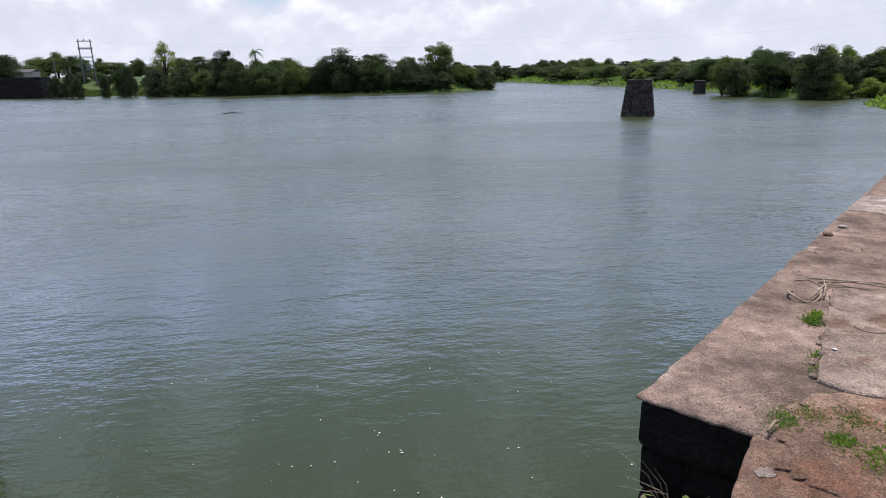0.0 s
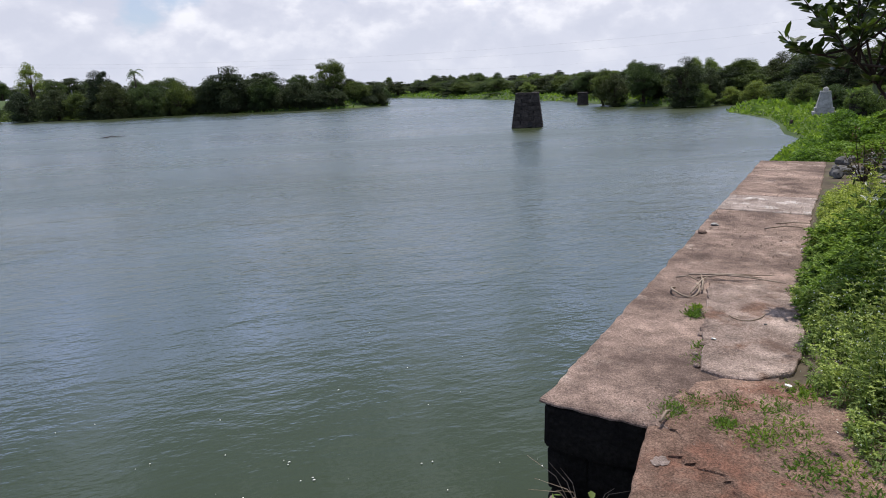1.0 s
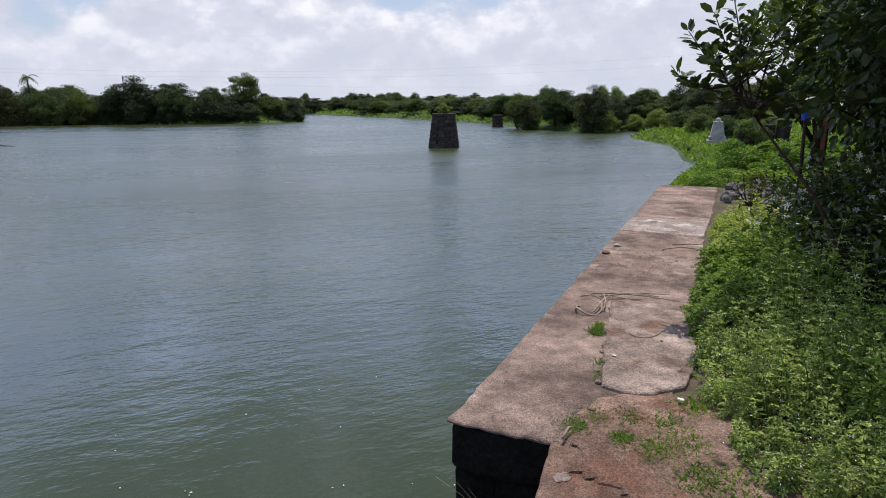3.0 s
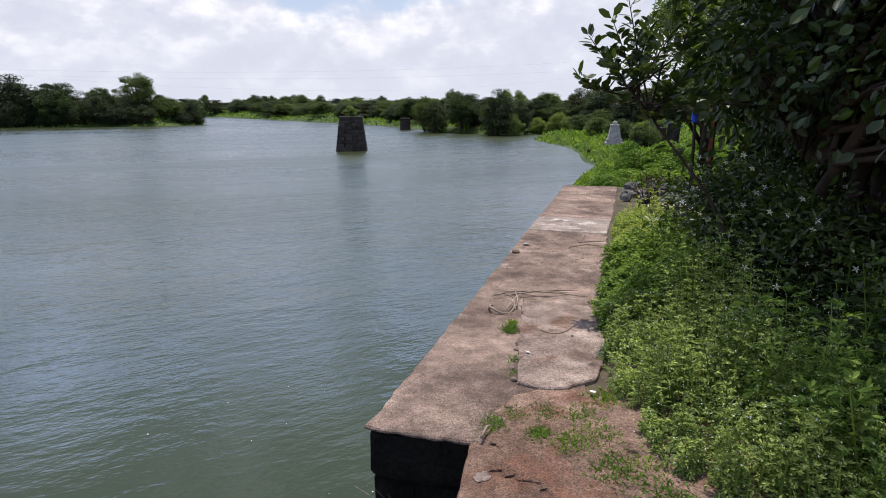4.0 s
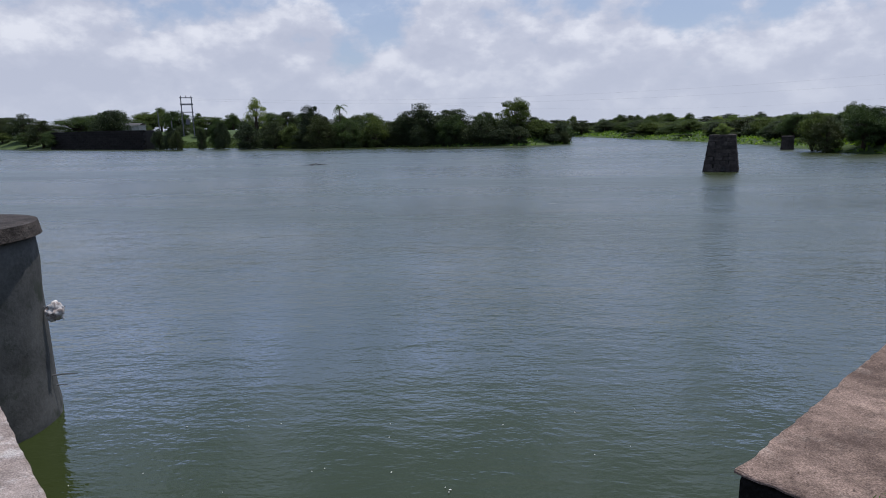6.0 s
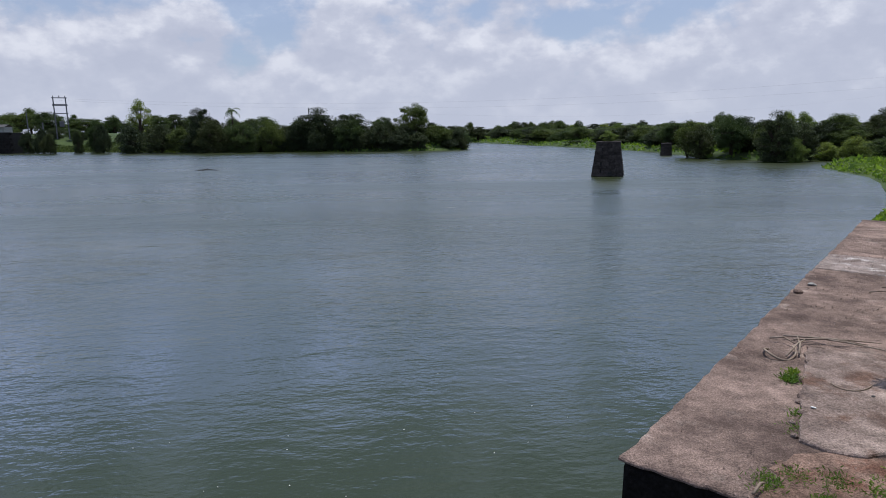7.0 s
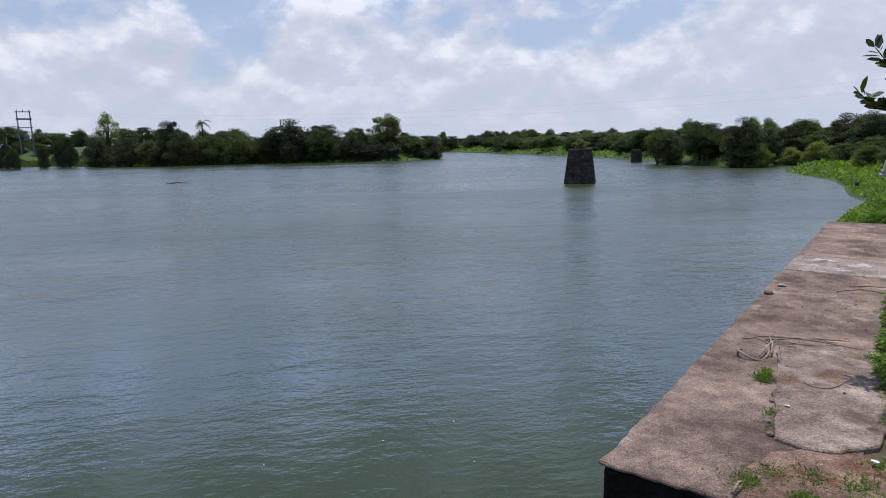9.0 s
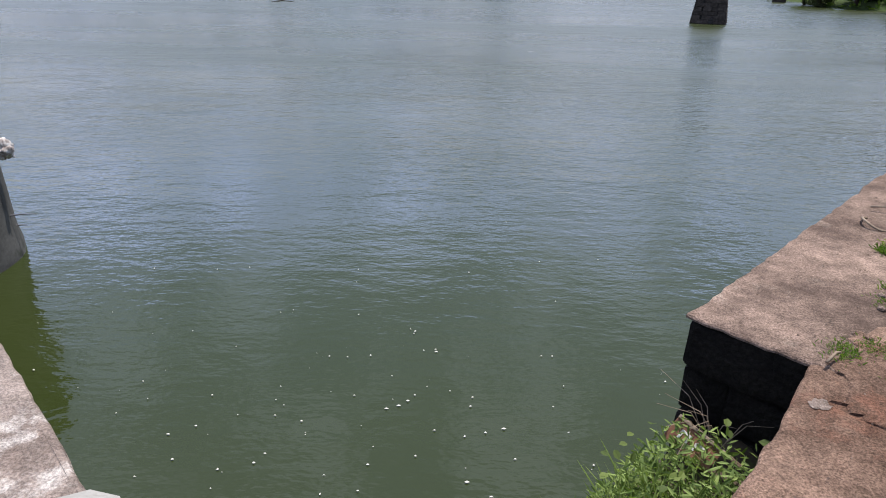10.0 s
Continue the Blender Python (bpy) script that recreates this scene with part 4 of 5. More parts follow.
# ---- weeds along the wall ----
def weed_edge(u):
    return float(np.interp(u, [-1.2, -0.5, -0.1, 0.15, 0.6, 1.1, 1.9, 3.2, 5.3, 7.8], [2.65, 2.0, 1.6, 1.43, 1.30, 1.22, 1.12, 1.11, 1.14, 1.2]))


def weed_patch(count, u0, u1, d0, d1, tall, leaf, pairs, per, seed, material, label, heads=0, slim=0.33):
    """Weeds side by side: each plant an upright stem with arching, feather-cut leaves all round it."""
    r = np.random.default_rng(seed)
    places, ways, stems, tips = [], [], [], []
    s = np.linspace(0.30, 1.0, pairs)[:, None]
    for _ in range(count):
        u = r.uniform(u0, u1)
        inner = d0 + (d1 - d0) * r.random()
        v = weed_edge(u) - 0.03 + inner
        swell = min(1.0, max(0.0, 0.5 + 0.85 * noise.noise((u * 1.9, v * 2.2, seed * 1.7))))
        h = tall * r.uniform(0.55, 1.2) * (0.35 + 0.9 * swell) * min(1.0, 0.34 + inner * 1.5)
        root = np.array(uv(u, v, -0.03))
        lean = np.array((r.normal() * 0.16, r.normal() * 0.16, 1.0))
        stems.append(([Vector(root), Vector(root + lean * h * 0.5), Vector(root + lean * h)], [0.006, 0.005, 0.002]))
        for k in range(per):
            t = (k + r.random()) / per
            a = k * 2.4 + r.normal() * 0.4
            out = np.array((math.cos(a), math.sin(a), 0.0))
            side = np.array((-math.sin(a), math.cos(a), 0.0))
            long = leaf * (1.05 - 0.6 * t) * r.uniform(0.7, 1.2) * min(1.0, 0.5 + h / tall * 0.6)
            rise = 0.25 + 1.1 * t
            rib = out * s * long + np.array((0, 0, 1.0)) * long * (rise * s - 0.75 * s * s)
            base = root + lean * h * (0.12 + 0.88 * t)
            ahead = out + np.array((0, 0, 1.0)) * (rise - 1.5 * s)
            for sign in (-1, 1):
                places.append(base + rib)
                ways.append(ahead * 0.75 + side * sign * (1.15 - 0.75 * s))
        for _ in range(heads):
            tips.append(root + lean * h * r.uniform(0.9, 1.1) + r.normal(size=3) * np.array((0.06, 0.06, 0.02)))
    weeds = empty("weeds", 0, 0, 0, 0, label, "weeds", kind="stuff")
    blade = leaf * 0.25
    part("leaves", leaves("leaves", np.concatenate(places), blade, blade * slim, r, material, 0.0, 0.6, ways=np.concatenate(ways)), weeds)
    v, f = tubes(stems, 4)
    part("stems", mesh("stems", v, f, FERN), weeds)
    if heads:
        part("flower_heads", cards("flower_heads", np.array(tips), 0.005, r, PETAL, 0.0), weeds, "tiny whitish flower heads")


weed_patch(330, -0.3, 2.0, 0.0, 1.0, 0.62, 0.085, 5, 24, 81, SEEDY, "pale feathery weeds with tiny white flower heads along the wall", 9)
weed_patch(250, -1.1, 1.3, 0.55, 2.5, 0.66, 0.17, 8, 17, 82, FERN, "lush green weeds with deeply cut leaves", 2)
weed_patch(190, 1.7, 3.7, 0.0, 0.85, 0.58, 0.16, 8, 17, 83, FERN, "lush green weeds leaning over the wall's edge")
weed_patch(290, 3.4, 6.4, 0.0, 0.80, 0.44, 0.11, 5, 20, 84, SEEDY, "yellow-green feathery weeds beside the wall", 2)
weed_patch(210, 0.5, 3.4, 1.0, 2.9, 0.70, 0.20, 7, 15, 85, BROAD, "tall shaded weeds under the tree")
weed_patch(300, -1.2, 6.6, -0.06, 0.16, 0.30, 0.06, 4, 12, 86, SEEDY, "low weeds creeping onto the wall's edge")


def grass_tuft(u, v, wide, count, long, seed, material=GRASS, z=0.0):
    r = np.random.default_rng(seed)
    count = int(count * 1.8)
    places = [tuple(uv(u + r.normal() * wide * 0.75, v + r.normal() * wide * 0.55, z)) for _ in range(count)]
    ways = [(r.normal() * 1.1, r.normal() * 1.1, 0.9) for _ in range(count)]
    tuft = new("grass_tuft", leaves("grass_tuft", places, long * 0.48, long * 0.10, r, material, -0.15, 0.3, ways=ways))
    tagged(tuft, "small tuft of green grass growing out of a crack", "grass tuft", kind="stuff")


for k, (u, v, wide, count, long) in enumerate(((1.58, 0.46, 0.05, 90, 0.09), (1.72, 0.44, 0.04, 60, 0.07), (0.86, 0.61, 0.06, 50, 0.05), (1.05, 0.585, 0.04, 40, 0.06), (0.20, 0.62, 0.07, 130, 0.055), (0.33, 0.70, 0.06, 90, 0.05), (0.38, 0.86, 0.07, 130, 0.05), (0.16, 0.86, 0.05, 170, 0.06),
                                               (0.12, 1.02, 0.10, 190, 0.06), (0.42, 1.04, 0.08, 120, 0.06), (-0.05, 1.22, 0.10, 170, 0.07), (0.66, 1.16, 0.08, 120, 0.08), (-0.25, 1.45, 0.12, 150, 0.08), (0.0, 1.38, 0.10, 120, 0.06), (0.25, 1.15, 0.10, 140, 0.06), (2.38, 1.0, 0.04, 50, 0.06), (-0.6, 1.7, 0.12, 130, 0.08))):
    grass_tuft(u, v, wide, count, long, 200 + k)

# ---- soil ledge in the bay with its plants ----
bm = bmesh.new()
bmesh.ops.create_grid(bm, x_segments=26, y_segments=22, size=1.0)
for v in bm.verts:
    s, t = (v.co.x + 1) / 2, (v.co.y + 1) / 2
    u, w = -1.75 + 1.80 * s, 0.75 - 1.25 * t
    drop = max(0, 0.15 - w) * 2.0 + max(0, -0.85 - u) * 1.2
    v.co = uv(u, w, -0.62 - drop + 0.07 * noise.noise((u * 4, w * 4, 0)))
bmesh.ops.solidify(bm, geom=bm.faces[:], thickness=0.5)
ledge = new("soil_ledge", from_bm("soil_ledge", bm, SOIL, True))
tagged(ledge, "overgrown ledge of dark soil at the foot of the wall", "soil ledge", kind="structure")
r = np.random.default_rng(91)
pl, wy = [], []
for k in range(3400):
    u, v = -1.35 + 1.15 * r.random(), 0.58 - 0.62 * r.random()
    z = -0.64 - max(0, 0.15 - v) * 2.0 - max(0, -0.85 - u) * 1.2
    pl.append(tuple(uv(u, v, z + 0.27 * r.random() ** 1.3)))
    wy.append((r.normal() - 0.3, r.normal(), 1.0))
ledge_plants = new("weeds", leaves("weeds", pl, 0.055, 0.013, r, SEEDY, 0.15, 0.4, ways=wy))
tagged(ledge_plants, "tangled green weeds on the ledge above the water", "weeds", kind="stuff")
pl, wy = [], []
for k in range(800):
    u, v = -1.3 + 0.75 * r.random(), 0.60 - 0.45 * r.random()
    pl.append(tuple(uv(u, v, -0.62)))
    wy.append((r.normal() * 0.6, r.normal() * 0.6, 1.5))
ledge_grass = new("grass_tuft", leaves("grass_tuft", pl, 0.26, 0.008, r, SEEDY, -0.2, 0.3, ways=wy))
tagged(ledge_grass, "long bright grass on the soil ledge", "grass", kind="stuff")
pl = [tuple(uv(-0.75 + 0.65 * r.random(), 0.02 + 0.5 * r.random(), -0.48 + 0.12 * r.random())) for _ in range(30)]
vine = new("vine", leaves("vine", pl, 0.05, 0.036, r, OLIVE_LEAF, 0.2, 0.8))
tagged(vine, "small vine with pale green leaves on the ledge", "vine")
dry = []
for k in range(14):
    a = uv(-0.12, 0.28, -0.55) + Vector((r.normal() * 0.03, r.normal() * 0.03, 0))
    d = Vector((r.uniform(-0.2, 0.2), r.uniform(-0.2, 0.2), 0.20 + 0.1 * r.random()))
    dry.append(([a, a + d * 0.6, a + d + Vector((d.x * 0.5, d.y * 0.5, -0.08))], [0.003, 0.002, 0.001]))
v, f = tubes(dry, 4)
straw = new("dry_grass", mesh("dry_grass", v, f, TWIG))
tagged(straw, "bleached dry grass stalks against the dark wall", "dry grass", kind="stuff")
board = empty("broken_board", *uv(-0.20, 0.25, -0.47), TURN, "broken brown painted board lying on the ledge", "board")
board.matrix_basis = Matrix.Translation(uv(-0.22, 0.22, -0.52)) @ pose(0, 0, 0, 52, 18, -42) @ Matrix.Scale(0.8, 4)
part("panel", from_bm("panel", block(0.30, 0.15, 0.02, 0.004, 0.002, 1), BOARD), board)
for k, (x, y, w, h) in enumerate(((-0.08, 0.025, 0.016, 0.06), (-0.05, 0.05, 0.06, 0.014), (-0.03, 0.015, 0.014, 0.06), (0.02, 0.02, 0.016, 0.05), (0.045, 0.045, 0.05, 0.013))):
    part("lettering_bar", from_bm("lettering_bar", block(w, h, 0.003, 0.0005), PAPER), board, "pale painted bar", at=pose(x, y - 0.02, 0.021))
part("edge_strip", from_bm("edge_strip", block(0.42, 0.022, 0.03, 0.004), TWIG), board, "bare wooden edge", at=pose(0.06, 0.085, 0.0))

# ---- small things on the wall ----
def pebble(name, u, v, size, material, label, category, squash=0.5, seed=0, z=0.0):
    bm = bmesh.new()
    bmesh.ops.create_icosphere(bm, subdivisions=2, radius=size)
    for vert in bm.verts:
        vert.co *= 1 + 0.45 * noise.noise(vert.co * (0.9 / size) + Vector((seed, 0, 0)))
        vert.co.z *= squash
    ob = new(name, from_bm(name, bm, material))
    ob.matrix_basis = wall_pose(u, v, z + size * squash * 0.7, seed * 37)
    return tagged(ob, label, category, "loose stones")


pebble("stone", 4.02, 0.07, 0.05, SCREED, "small reddish brick fragment near the wall's edge", "stone", 0.5, 1)
pebble("stone", 4.42, 0.13, 0.045, PALE, "small pale stone near the wall's edge", "stone", 0.4, 2)
pebble("stone", 0.40, 0.66, 0.022, DIRT, "small brown stone beside grass", "stone", 0.6, 3)
pebble("stone", 1.52, 0.9, 0.012, RUBBLE, "pebble on the screed patch", "stone", 0.6, 4, 0.02)
for k in range(9):
    pebble("stone", 0.75 + 0.16 * k, 0.615 - 0.10 * k / 9 + rng.uniform(-0.02, 0.02), rng.uniform(0.012, 0.03), SCREED, "crumbled bit of concrete in the crack", "stone", 0.6, 10 + k)
for u, v, s in ((1.14, 0.65, 0.016), (0.66, 1.09, 0.018), (2.12, 1.05, 0.016), (3.6, 1.0, 0.018)):
    bm = bmesh.new()
    bmesh.ops.create_circle(bm, cap_ends=True, segments=9, radius=s)
    for vert in bm.verts:
        vert.co += noise.noise_vector(vert.co * 40 + Vector((u * 9, 0, 0))) * s * 0.45
    bmesh.ops.solidify(bm, geom=bm.faces[:], thickness=0.004)
    scrap = new("scrap", from_bm("scrap", bm, PAPER))
    scrap.matrix_basis = wall_pose(u, v, 0.03, 30) @ pose(0, 0, 0, 8, 6, 0)
    tagged(scrap, "small white scrap lying on the wall", "litter", "litter")
bm = bmesh.new()
bmesh.ops.create_circle(bm, cap_ends=True, segments=22, radius=0.042)
for vert in bm.verts:
    vert.co.x *= 1.0 + 0.9 * noise.noise(vert.co * 60)
    vert.co.y *= 0.8 + 0.9 * noise.noise(vert.co * 70 + Vector((4, 0, 0)))
bmesh.ops.solidify(bm, geom=bm.faces[:], thickness=0.0008)
splash = new("lime_splash", from_bm("lime_splash", bm, LIME))
splash.matrix_basis = wall_pose(-0.27, 0.67, -0.0045)
tagged(splash, "whitish splash of lime dried on the platform", "splash")
twigs = []
for k, (u0, v0, u1, v1) in enumerate(((2.42, 0.25, 2.62, 0.85), (2.50, 0.40, 2.45, 0.95), (2.36, 0.33, 2.52, 0.78), (1.95, 0.36, 2.40, 0.40), (2.2, 0.40, 2.45, 0.34), (2.05, 0.42, 2.35, 0.37), (2.30, 0.18, 2.25, 0.36), (4.32, 0.62, 4.45, 1.0), (4.6, 0.7, 4.7, 1.02), (0.0, 0.60, 0.12, 0.62))):
    p, q = uv(u0, v0, 0.03), uv(u1, v1, 0.035)
    mid = p.lerp(q, 0.5) + U * rng.uniform(-0.06, 0.06) + Vector((0, 0, 0.015))
    v, f = tube([p, p.lerp(mid, 0.6), mid, mid.lerp(q, 0.6), q], [0.0075, 0.007, 0.0062, 0.005, 0.0025], 6)
    twig = new("twig", mesh("twig", v, f, TWIG, True))
    tagged(twig, "dry bent twig lying on the wall", "twig", "twigs")
loop = [uv(2.05 + 0.14 * math.cos(a), 0.30 + 0.10 * math.sin(a), 0.02 + 0.02 * math.sin(a * 2)) for a in np.linspace(0.6, 5.2, 14)]
v, f = tube(loop, [0.0075] * 14, 6)
tagged(new("root", mesh("root", v, f, TWIG, True)), "curled dry root on the concrete", "root")
loop = [uv(1.75 + 0.22 * math.cos(a), 0.76 + 0.12 * math.sin(a), 0.027) for a in np.linspace(1.8, 3.9, 9)]
v, f = tube(loop, [0.0040] * 9, 5)
tagged(new("root", mesh("root", v, f, TWIG, True)), "thin curved dry root on the screed", "root")
r = np.random.default_rng(55)
pv, pf = [], []
for k in range(900):
    u = r.uniform(-2.4, 9.8)
    v0 = r.uniform(0.03, 1.0) if u > 0 else r.uniform(0.7, 2.2)
    s = r.uniform(0.002, 0.007) * (1.6 if u > 3 else 1)
    c = uv(u, v0, 0.003)
    b = len(pv)
    pv += [tuple(c + Vector(q) * s) for q in ((1, 0, 0), (-.5, .8, 0), (-.6, -.8, 0), (0.1, 0.1, 1.2))]
    pf += [(b, b + 1, b + 3), (b + 1, b + 2, b + 3), (b + 2, b, b + 3)]
grit = new("grit", mesh("grit", pv, pf, SCREED))
tagged(grit, "loose grit scattered on the wall and platform", "grit", kind="stuff")
stub = pebble("stone", -2.56, -0.58, 0.15, PALE, "rounded pale stone at the platform's edge", "stone", 0.6, 6, -0.04)

# floating scraps and foam on the water
r = np.random.default_rng(77)
pv, pf = [], []
for k in range(170):
    x, y = r.normal(-1.0, 2.2), 3.2 + abs(r.normal(0, 2.6))
    if (Vector((x, y, 0)) - CORNER).dot(V) > -0.3:
        continue
    s = r.uniform(0.004, 0.018)
    b = len(pv)
    k = r.uniform(0.5, 1.6)
    pv += [(x - s * k, y, WATER + 0.012), (x, y - s * 0.6, WATER + 0.018), (x + s * k, y + s * 0.2, WATER + 0.012), (x, y + s * 0.7, WATER + 0.02)]
    pf.append((b, b + 1, b + 2, b + 3))
foam = new("floating_scraps", mesh("floating_scraps", pv, pf, PAPER))
tagged(foam, "white foam flecks and scraps drifting on the water", "foam", kind="stuff")
v, f = tubes([([(-26, 77, WATER - .05), (-24.6, 77.2, WATER + .12), (-23, 77, WATER)], [0.05, 0.05, 0.03]), ([(-25, 76.5, WATER - .05), (-24.4, 77.1, WATER + .25)], [0.04, 0.02])])
tagged(new("driftwood", mesh("driftwood", v, f, BARK)), "dark driftwood lying in the water", "driftwood")


# ---- the tree and shrubs beside the wall ----
def broad_tree():
    r = np.random.default_rng(301)
    thing = empty("tree", *uv(2.55, 2.75, -0.05), 0, "shady broad-leaved tree with large dark leaves beside the wall", "tree")
    root = Vector(thing.matrix_basis.translation)
    stems, places, ways = [], [], []
    stems.append(([uv(2.9, 3.15, -0.1), uv(2.92, 3.1, 0.9), uv(2.9, 3.05, 1.8), uv(2.8, 3.0, 3.2)], [0.085, 0.075, 0.065, 0.04]))
    stems.append(([uv(2.5, 2.6, -0.1), uv(2.8, 2.9, 1.0), uv(3.0, 3.2, 2.2), uv(3.2, 3.4, 3.4)], [0.07, 0.06, 0.05, 0.03]))
    stems.append(([uv(2.2, 2.5, 1.0), uv(1.7, 2.8, 2.0), uv(1.3, 3.0, 3.0)], [0.05, 0.04, 0.02]))
    for k in range(620):
        c = uv(r.uniform(0.3, 6.6), 1.6 + 4.2 * r.random(), 0)
        z = r.uniform(1.5, 4.6)
        v = (c - CORNER).dot(V)
        if z < 2.2 and v < 1.9:
            z += 0.7
        if v < 2.3 and z < 3.0:
            c += V * 0.75
        c.z = z
        start = uv(2.4 + r.normal() * 0.2, 2.5, z * 0.6 + 0.3)
        stems.append(([start, start.lerp(c, 0.5) + Vector((0, 0, 0.1)), c], [0.022, 0.014, 0.005]))
        for i in range(60):
            p = c + Vector((r.normal() * 0.26, r.normal() * 0.26, r.normal() * 0.2))
            places.append(tuple(p))
            ways.append(tuple((p - c) * 2 + Vector((0, 0, -0.2))))
    for k in range(26):
        c = uv(r.uniform(1.9, 2.9), r.uniform(1.75, 2.6), r.uniform(1.55, 2.1))
        start = uv(2.4, 2.4, 1.2 + 0.4 * r.random())
        stems.append(([start, start.lerp(c, 0.5) + Vector((0, 0, 0.08)), c], [0.014, 0.009, 0.004]))
        for i in range(60):
            p = c + Vector((r.normal() * 0.2, r.normal() * 0.2, r.normal() * 0.16))
            places.append(tuple(p))
            ways.append(tuple((p - c) * 2 + Vector((0, 0, 0.1))))
    for k in range(30):
        c = uv(r.uniform(2.8, 6.0), r.uniform(2.4, 3.2), r.uniform(1.7, 2.7))
        start = uv(2.8, 2.8, 1.6 + 0.4 * r.random())
        stems.append(([start, start.lerp(c, 0.5) + Vector((0, 0, 0.08)), c], [0.014, 0.009, 0.004]))
        for i in range(60):
            p = c + Vector((r.normal() * 0.24, r.normal() * 0.22, r.normal() * 0.18))
            places.append(tuple(p))
            ways.append(tuple((p - c) * 2 + Vector((0, 0, 0.1))))
    # Leaf clusters added mostly above the view, to shade the weeds and shrubs below.
    high, high_ways = [], []
    for k in range(190):
        c = uv(r.uniform(1.6, 5.4), r.uniform(1.9, 4.2), r.uniform(3.3, 4.5))
        for i in range(36):
            p = c + Vector((r.normal() * 0.3, r.normal() * 0.3, r.normal() * 0.16))
            high.append(tuple(p))
            high_ways.append(tuple((p - c) * 2 + Vector((0, 0, -0.2))))
    # A higher unseen layer, added to keep the lower crown dark.
    for k in range(330):
        c = uv(r.uniform(-1.0, 8.0), 2.35 + 4.6 * r.random(), r.uniform(4.5, 7.6))
        if k % 4 == 0:
            stems.append(([uv(2.6, 2.8, 3.2), uv(2.6, 3.0, 3.6).lerp(c, 0.5), c], [0.05, 0.03, 0.008]))
        for i in range(34):
            p = c + Vector((r.normal() * 0.34, r.normal() * 0.34, r.normal() * 0.24))
            high.append(tuple(p))
            high_ways.append(tuple((p - c) * 2 + Vector((0, 0, -0.2))))
    part("upper_crown", leaves("upper_crown", np.array(high) - np.array(root), 0.19, 0.12, r, BROAD, 0.3, 0.6, 0.1, high_ways), thing)
    v, f = tubes([([p - root for p in map(Vector, pts)], rad) for pts, rad in stems], 7)
    part("trunk", mesh("trunk", v, f, BARK, True), thing)
    part("crown", leaves("crown", np.array(places) - np.array(root), 0.088, 0.048, r, BROAD, 0.35, 0.5, 0.12, ways), thing)


broad_tree()


def branching_shrub():
    """The open branch of leafy twigs that leans out over the wall."""
    r = np.random.default_rng(302)
    foot = uv(2.25, 2.2, -0.05)
    thing = empty("shrub", *foot, 0, "slender shrub leaning over the wall with glossy oval leaves", "shrub")
    limb = [foot, uv(2.28, 1.95, 0.6), uv(2.30, 1.78, 0.95), uv(2.32, 1.40, 1.43), uv(2.32, 1.18, 1.72)]
    stems = [(limb, [0.017, 0.014, 0.012, 0.009, 0.006])]
    places, ways = [], []
    tips = [(2.32, 0.86, 2.10), (2.32, 0.80, 1.80), (2.30, 0.92, 1.72), (2.34, 1.0, 1.95), (2.36, 1.02, 2.22), (2.4, 1.12, 2.4), (2.3, 1.1, 1.62), (2.34, 1.2, 2.05), (2.2, 1.25, 1.85), (2.5, 1.3, 2.2), (2.4, 1.4, 1.7), (2.2, 1.45, 2.1), (2.5, 1.5, 2.5), (2.3, 1.6, 2.3), (2.35, 1.35, 1.5), (2.3, 1.5, 1.75), (2.45, 1.65, 1.95), (2.2, 1.7, 1.6), (2.4, 1.75, 2.2), (2.6, 1.25, 1.85), (2.15, 1.05, 1.9)]
    for k, tip in enumerate(tips):
        c = uv(*tip)
        start = Vector(limb[3]).lerp(Vector(limb[4]), r.random())
        bend = start.lerp(c, 0.55) + Vector((0, 0, -0.03))
        stems.append(([start, bend, c], [0.009, 0.006, 0.003]))
        for i in range(24):
            s = 0.35 + 0.65 * (i / 23)
            p = bend.lerp(c, max(0, (s - 0.35) / 0.65))
            a = i * 2.4
            out = Vector((math.cos(a), math.sin(a), 0.25 + 0.9 * (s > 0.93)))
            places.append(tuple(p + out * 0.01))
            ways.append(tuple(out + (c - bend).normalized() * 0.6))
    v, f = tubes([([Vector(p) - foot for p in pts], rad) for pts, rad in stems], 7)
    part("branch", mesh("branches", v, f, BARK, True), thing)
    part("leaves", leaves("leaves", np.array(places) - np.array(foot), 0.105, 0.048, r, BROAD, 0.05, 0.55, 0.12, ways), thing)
    # large hanging leaves higher up
    hi, hw, hs = [], [], []
    for k in range(2, 9):
        c = uv(1.9 + 0.3 * r.random(), 0.95 + 0.13 * k, 2.38 + 0.035 * k + 0.05 * r.random())
        for i in range(7):
            p = c + Vector((r.normal() * 0.09, r.normal() * 0.09, r.normal() * 0.07))
            hi.append(tuple(p))
            hw.append((r.normal() * 0.5, r.normal() * 0.5, -0.6))
    hs.append(([uv(2.3, 2.4, 2.0), uv(2.1, 1.8, 2.55), uv(2.0, 0.98, 2.42)], [0.02, 0.012, 0.005]))
    v, f = tubes([([Vector(p) - foot for p in pts], rad) for pts, rad in hs], 6)
    part("hanging_branch", mesh("hanging_branch", v, f, BARK, True), thing)
    part("hanging_leaves", leaves("hanging_leaves", np.array(hi) - np.array(foot), 0.15, 0.115, r, BROAD, 0.3, 0.4, 0.1, hw), thing, "large heart-shaped hanging leaves")


branching_shrub()


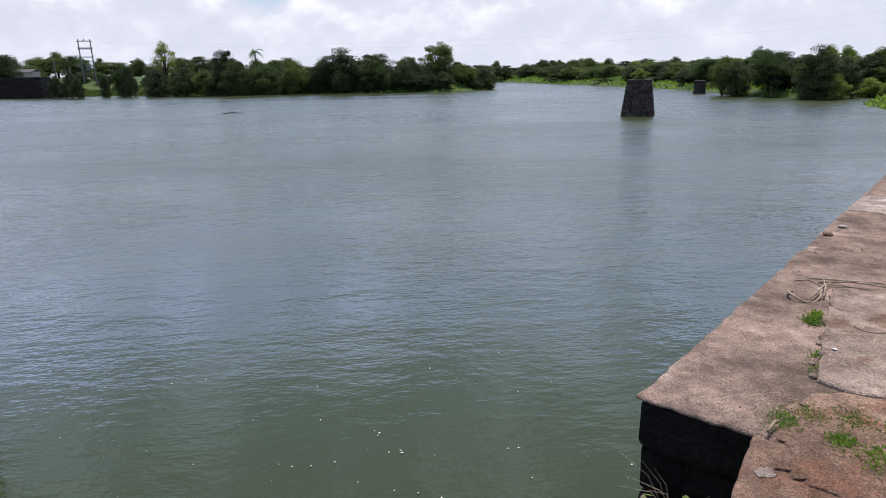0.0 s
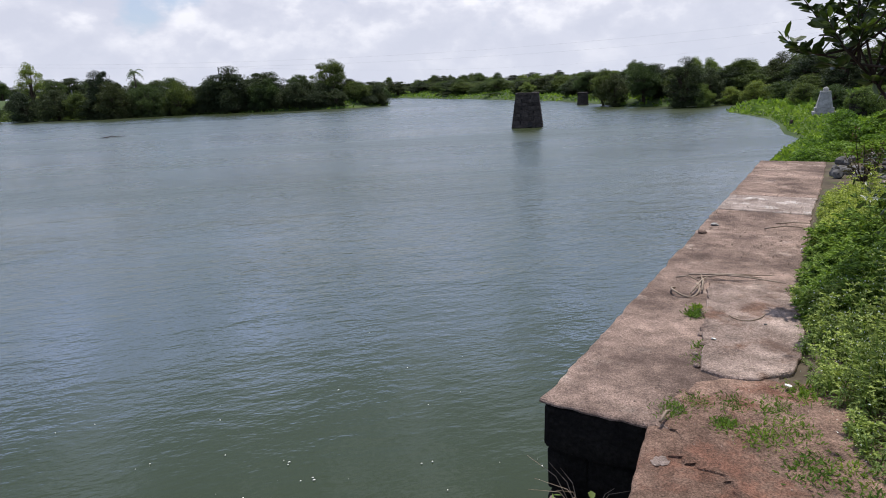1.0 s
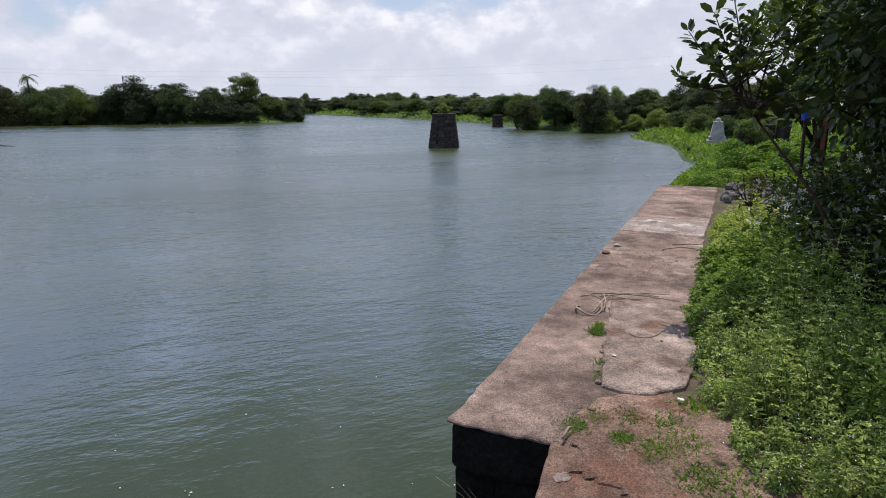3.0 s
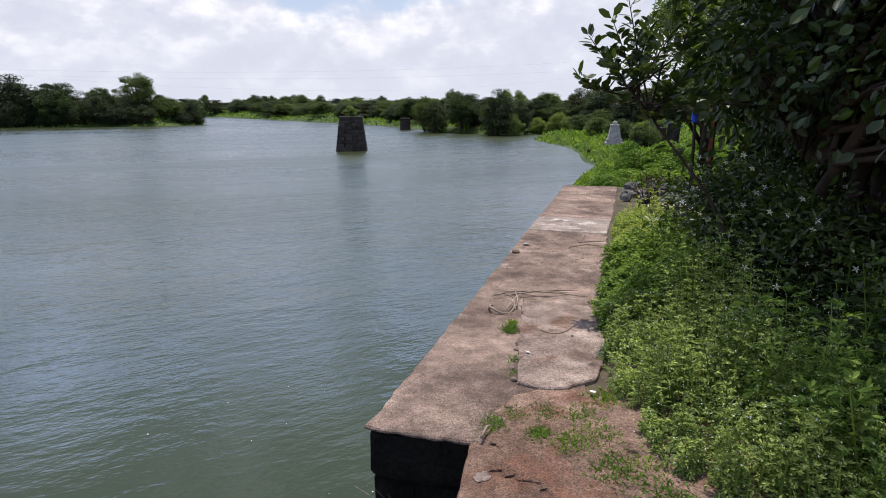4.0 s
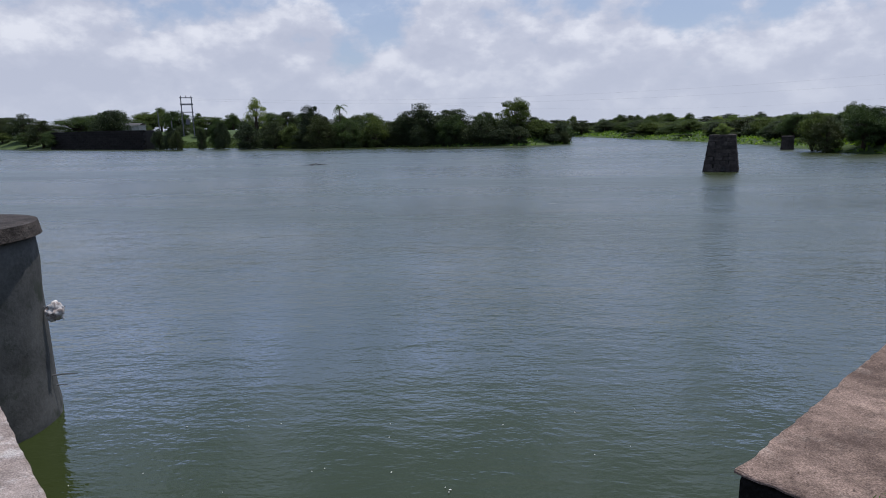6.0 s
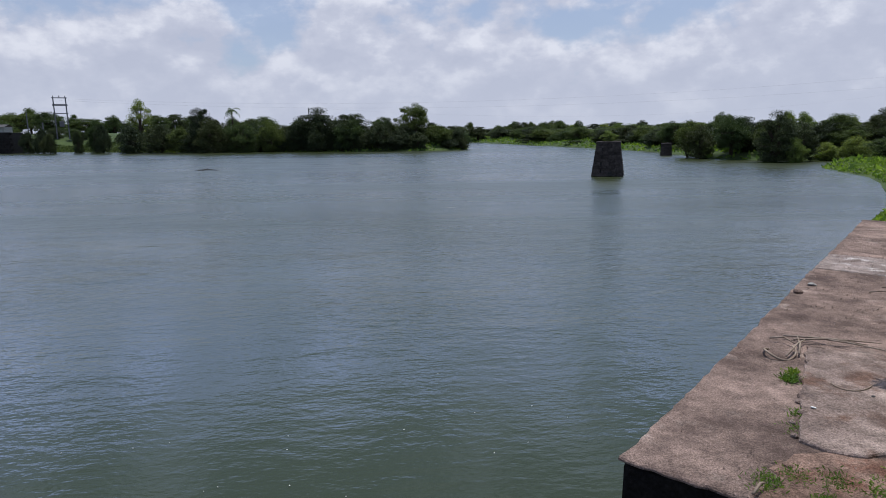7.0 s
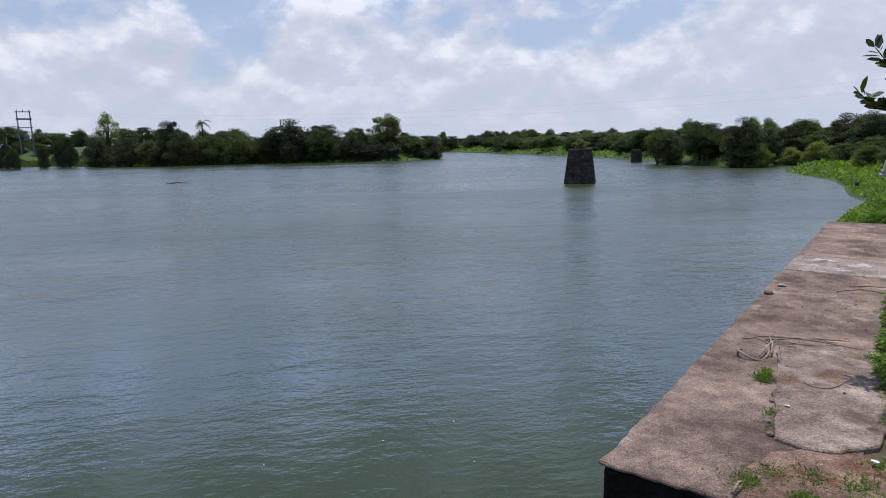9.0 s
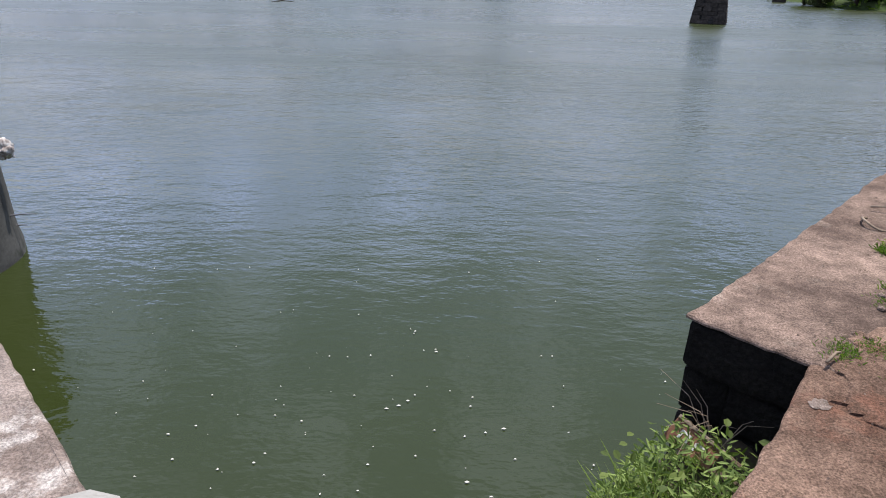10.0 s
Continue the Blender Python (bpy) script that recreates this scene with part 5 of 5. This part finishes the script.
def star_flower():
    fv, ff = [], []
    for i in range(5):
        t = 2 * math.pi * i / 5
        out, side = Vector((math.cos(t), math.sin(t), 0)), Vector((-math.sin(t), math.cos(t), 0))
        n0 = len(fv)
        fv += [(0, 0, 0), tuple(out * 0.014 + side * 0.006 + Vector((0, 0, 0.005))), tuple(out * 0.030), tuple(out * 0.014 - side * 0.006 + Vector((0, 0, 0.005)))]
        ff.append((n0, n0 + 1, n0 + 2, n0 + 3))
    return mesh("flower", fv, ff, PETAL)


FLOWER = star_flower()


def flowering_shrub(u, v, wide, tall, count, flowers, seed):
    r = np.random.default_rng(seed)
    foot = uv(u, v, -0.05)
    thing = empty("flowering_shrub", *foot, 0, "dark green shrub dotted with white star-shaped flowers", "shrub", "flowering shrubs")
    stems, places = [], []
    for k in range(22):
        c = Vector((r.normal() * wide * 0.35, r.normal() * wide * 0.35, tall * r.uniform(0.3, 0.92)))
        stems.append(([Vector((0, 0, 0)), c * 0.5 + Vector((0, 0, 0.1)), c], [0.02, 0.012, 0.004]))
        places.append(np.array(c) + r.normal(size=(count // 22, 3)) * np.array((wide * 0.17, wide * 0.17, tall * 0.13)))
    sv, sf = tubes(stems, 5)
    part("stems", mesh("stems", sv, sf, BARK, True), thing)
    part("leaves", leaves("leaves", np.concatenate(places), 0.065, 0.026, r, BROAD, 0.15, 0.5), thing)
    every = np.concatenate(places)
    for k in r.choice(len(every), flowers, replace=False):
        c = Vector(every[k]) - V * 0.08 - U * 0.07 + Vector((0, 0, 0.05))
        face = Vector((-0.5 + r.normal() * 0.3, -0.6 + r.normal() * 0.3, 0.7)).normalized()
        ob = part("flower", FLOWER, thing)
        ob.matrix_basis = Matrix.Translation(c) @ face.to_track_quat("Z", "Y").to_matrix().to_4x4() @ pose(0, 0, 0, 0, 0, float(k))


flowering_shrub(4.25, 2.25, 0.8, 1.0, 4600, 75, 401)
flowering_shrub(3.3, 2.25, 0.95, 0.9, 4600, 60, 402)
flowering_shrub(5.4, 2.75, 0.9, 1.0, 3600, 40, 405)
flowering_shrub(6.6, 3.0, 1.1, 0.95, 3600, 40, 403)
flowering_shrub(2.55, 2.75, 1.1, 1.0, 3600, 40, 404)

# behind the shrubs: bushes, posts, leaning stems
SHADY = [kind_of(s, BROAD, 2.6, 3.0, 44, 90, 0.10, low=0.05, trunk=0.06, narrow=1.0) for s in (171, 172)]
for i, (u, v, top, wide) in enumerate(((7.2, 4.4, 1.9, 2.6), (8.8, 5.0, 2.1, 3.0), (6.0, 5.2, 2.4, 3.0), (4.2, 5.4, 2.6, 3.2), (2.4, 5.6, 2.6, 3.2), (0.6, 5.2, 2.4, 3.2), (-1.0, 5.6, 2.4, 3.0), (10.6, 6.4, 2.4, 3.4), (7.6, 7.0, 3.2, 4.0), (4.6, 7.6, 3.6, 4.0), (1.0, 7.8, 3.4, 4.2), (-2.8, 6.6, 2.6, 3.2), (6.6, 3.5, 2.5, 2.2), (8.0, 3.6, 1.6, 2.0), (9.4, 4.3, 1.6, 2.2), (11.0, 5.2, 1.9, 2.6), (7.4, 4.4, 3.0, 2.4), (10.0, 6.0, 3.6, 3.4), (13.0, 7.4, 3.0, 3.4), (5.2, 4.0, 3.4, 2.6), (3.6, 4.3, 3.6, 2.8), (2.0, 4.2, 3.4, 2.6), (0.3, 4.0, 3.0, 2.4))):
    p = uv(u, v)
    plant(SHADY[i % 2], "bush", p.x, p.y, top, wide, "shaded dark green bush behind the flowering shrubs", "bush", "shaded bushes", base=-0.1, turn=70 * i)
FEATHER = kind_of(181, OLIVE_LEAF, 5.0, 4.2, 80, 240, 0.05, low=0.35, trunk=0.12, narrow=0.9)
for i, (u, v, top, wide) in enumerate(((14.0, 2.9, 4.9, 4.6), (13.0, 5.0, 5.6, 5.0), (9.4, 3.9, 4.6, 4.2), (7.5, 5.2, 5.0, 4.5))):
    p = uv(u, v)
    plant(FEATHER, "tree", p.x, p.y, top, wide, "fine-leaved feathery grey-green tree behind the shrubs", "tree", "feathery trees", base=-0.1, turn=90 * i)
post = new("post", from_bm("post", block(0.05, 0.05, 1.75, 0.006), RED))
post.matrix_basis = pose(6.09, 5.45, -0.05, 0, 1, 20)
tagged(post, "rust-red painted post among the shrubs", "post")
pole = empty("pole", 5.97, 5.60, -0.05, 10, "thin dark pole topped with a blue plastic cap", "pole")
v, f = tube([(0, 0, 0), (0.02, 0, 0.8), (0, 0, 1.45)], [0.022, 0.02, 0.018], 8)
part("shaft", mesh("shaft", v, f, BARK, True), pole)
bm = bmesh.new()
bmesh.ops.create_cone(bm, segments=14, radius1=0.05, radius2=0.035, depth=0.13, cap_ends=True, matrix=Matrix.Translation((0, 0, 1.5)))
bmesh.ops.bevel(bm, geom=bm.edges[:], offset=0.008, segments=2, affect="EDGES")
part("cap", from_bm("cap", bm, BLUE), pole, "bright blue plastic cap")
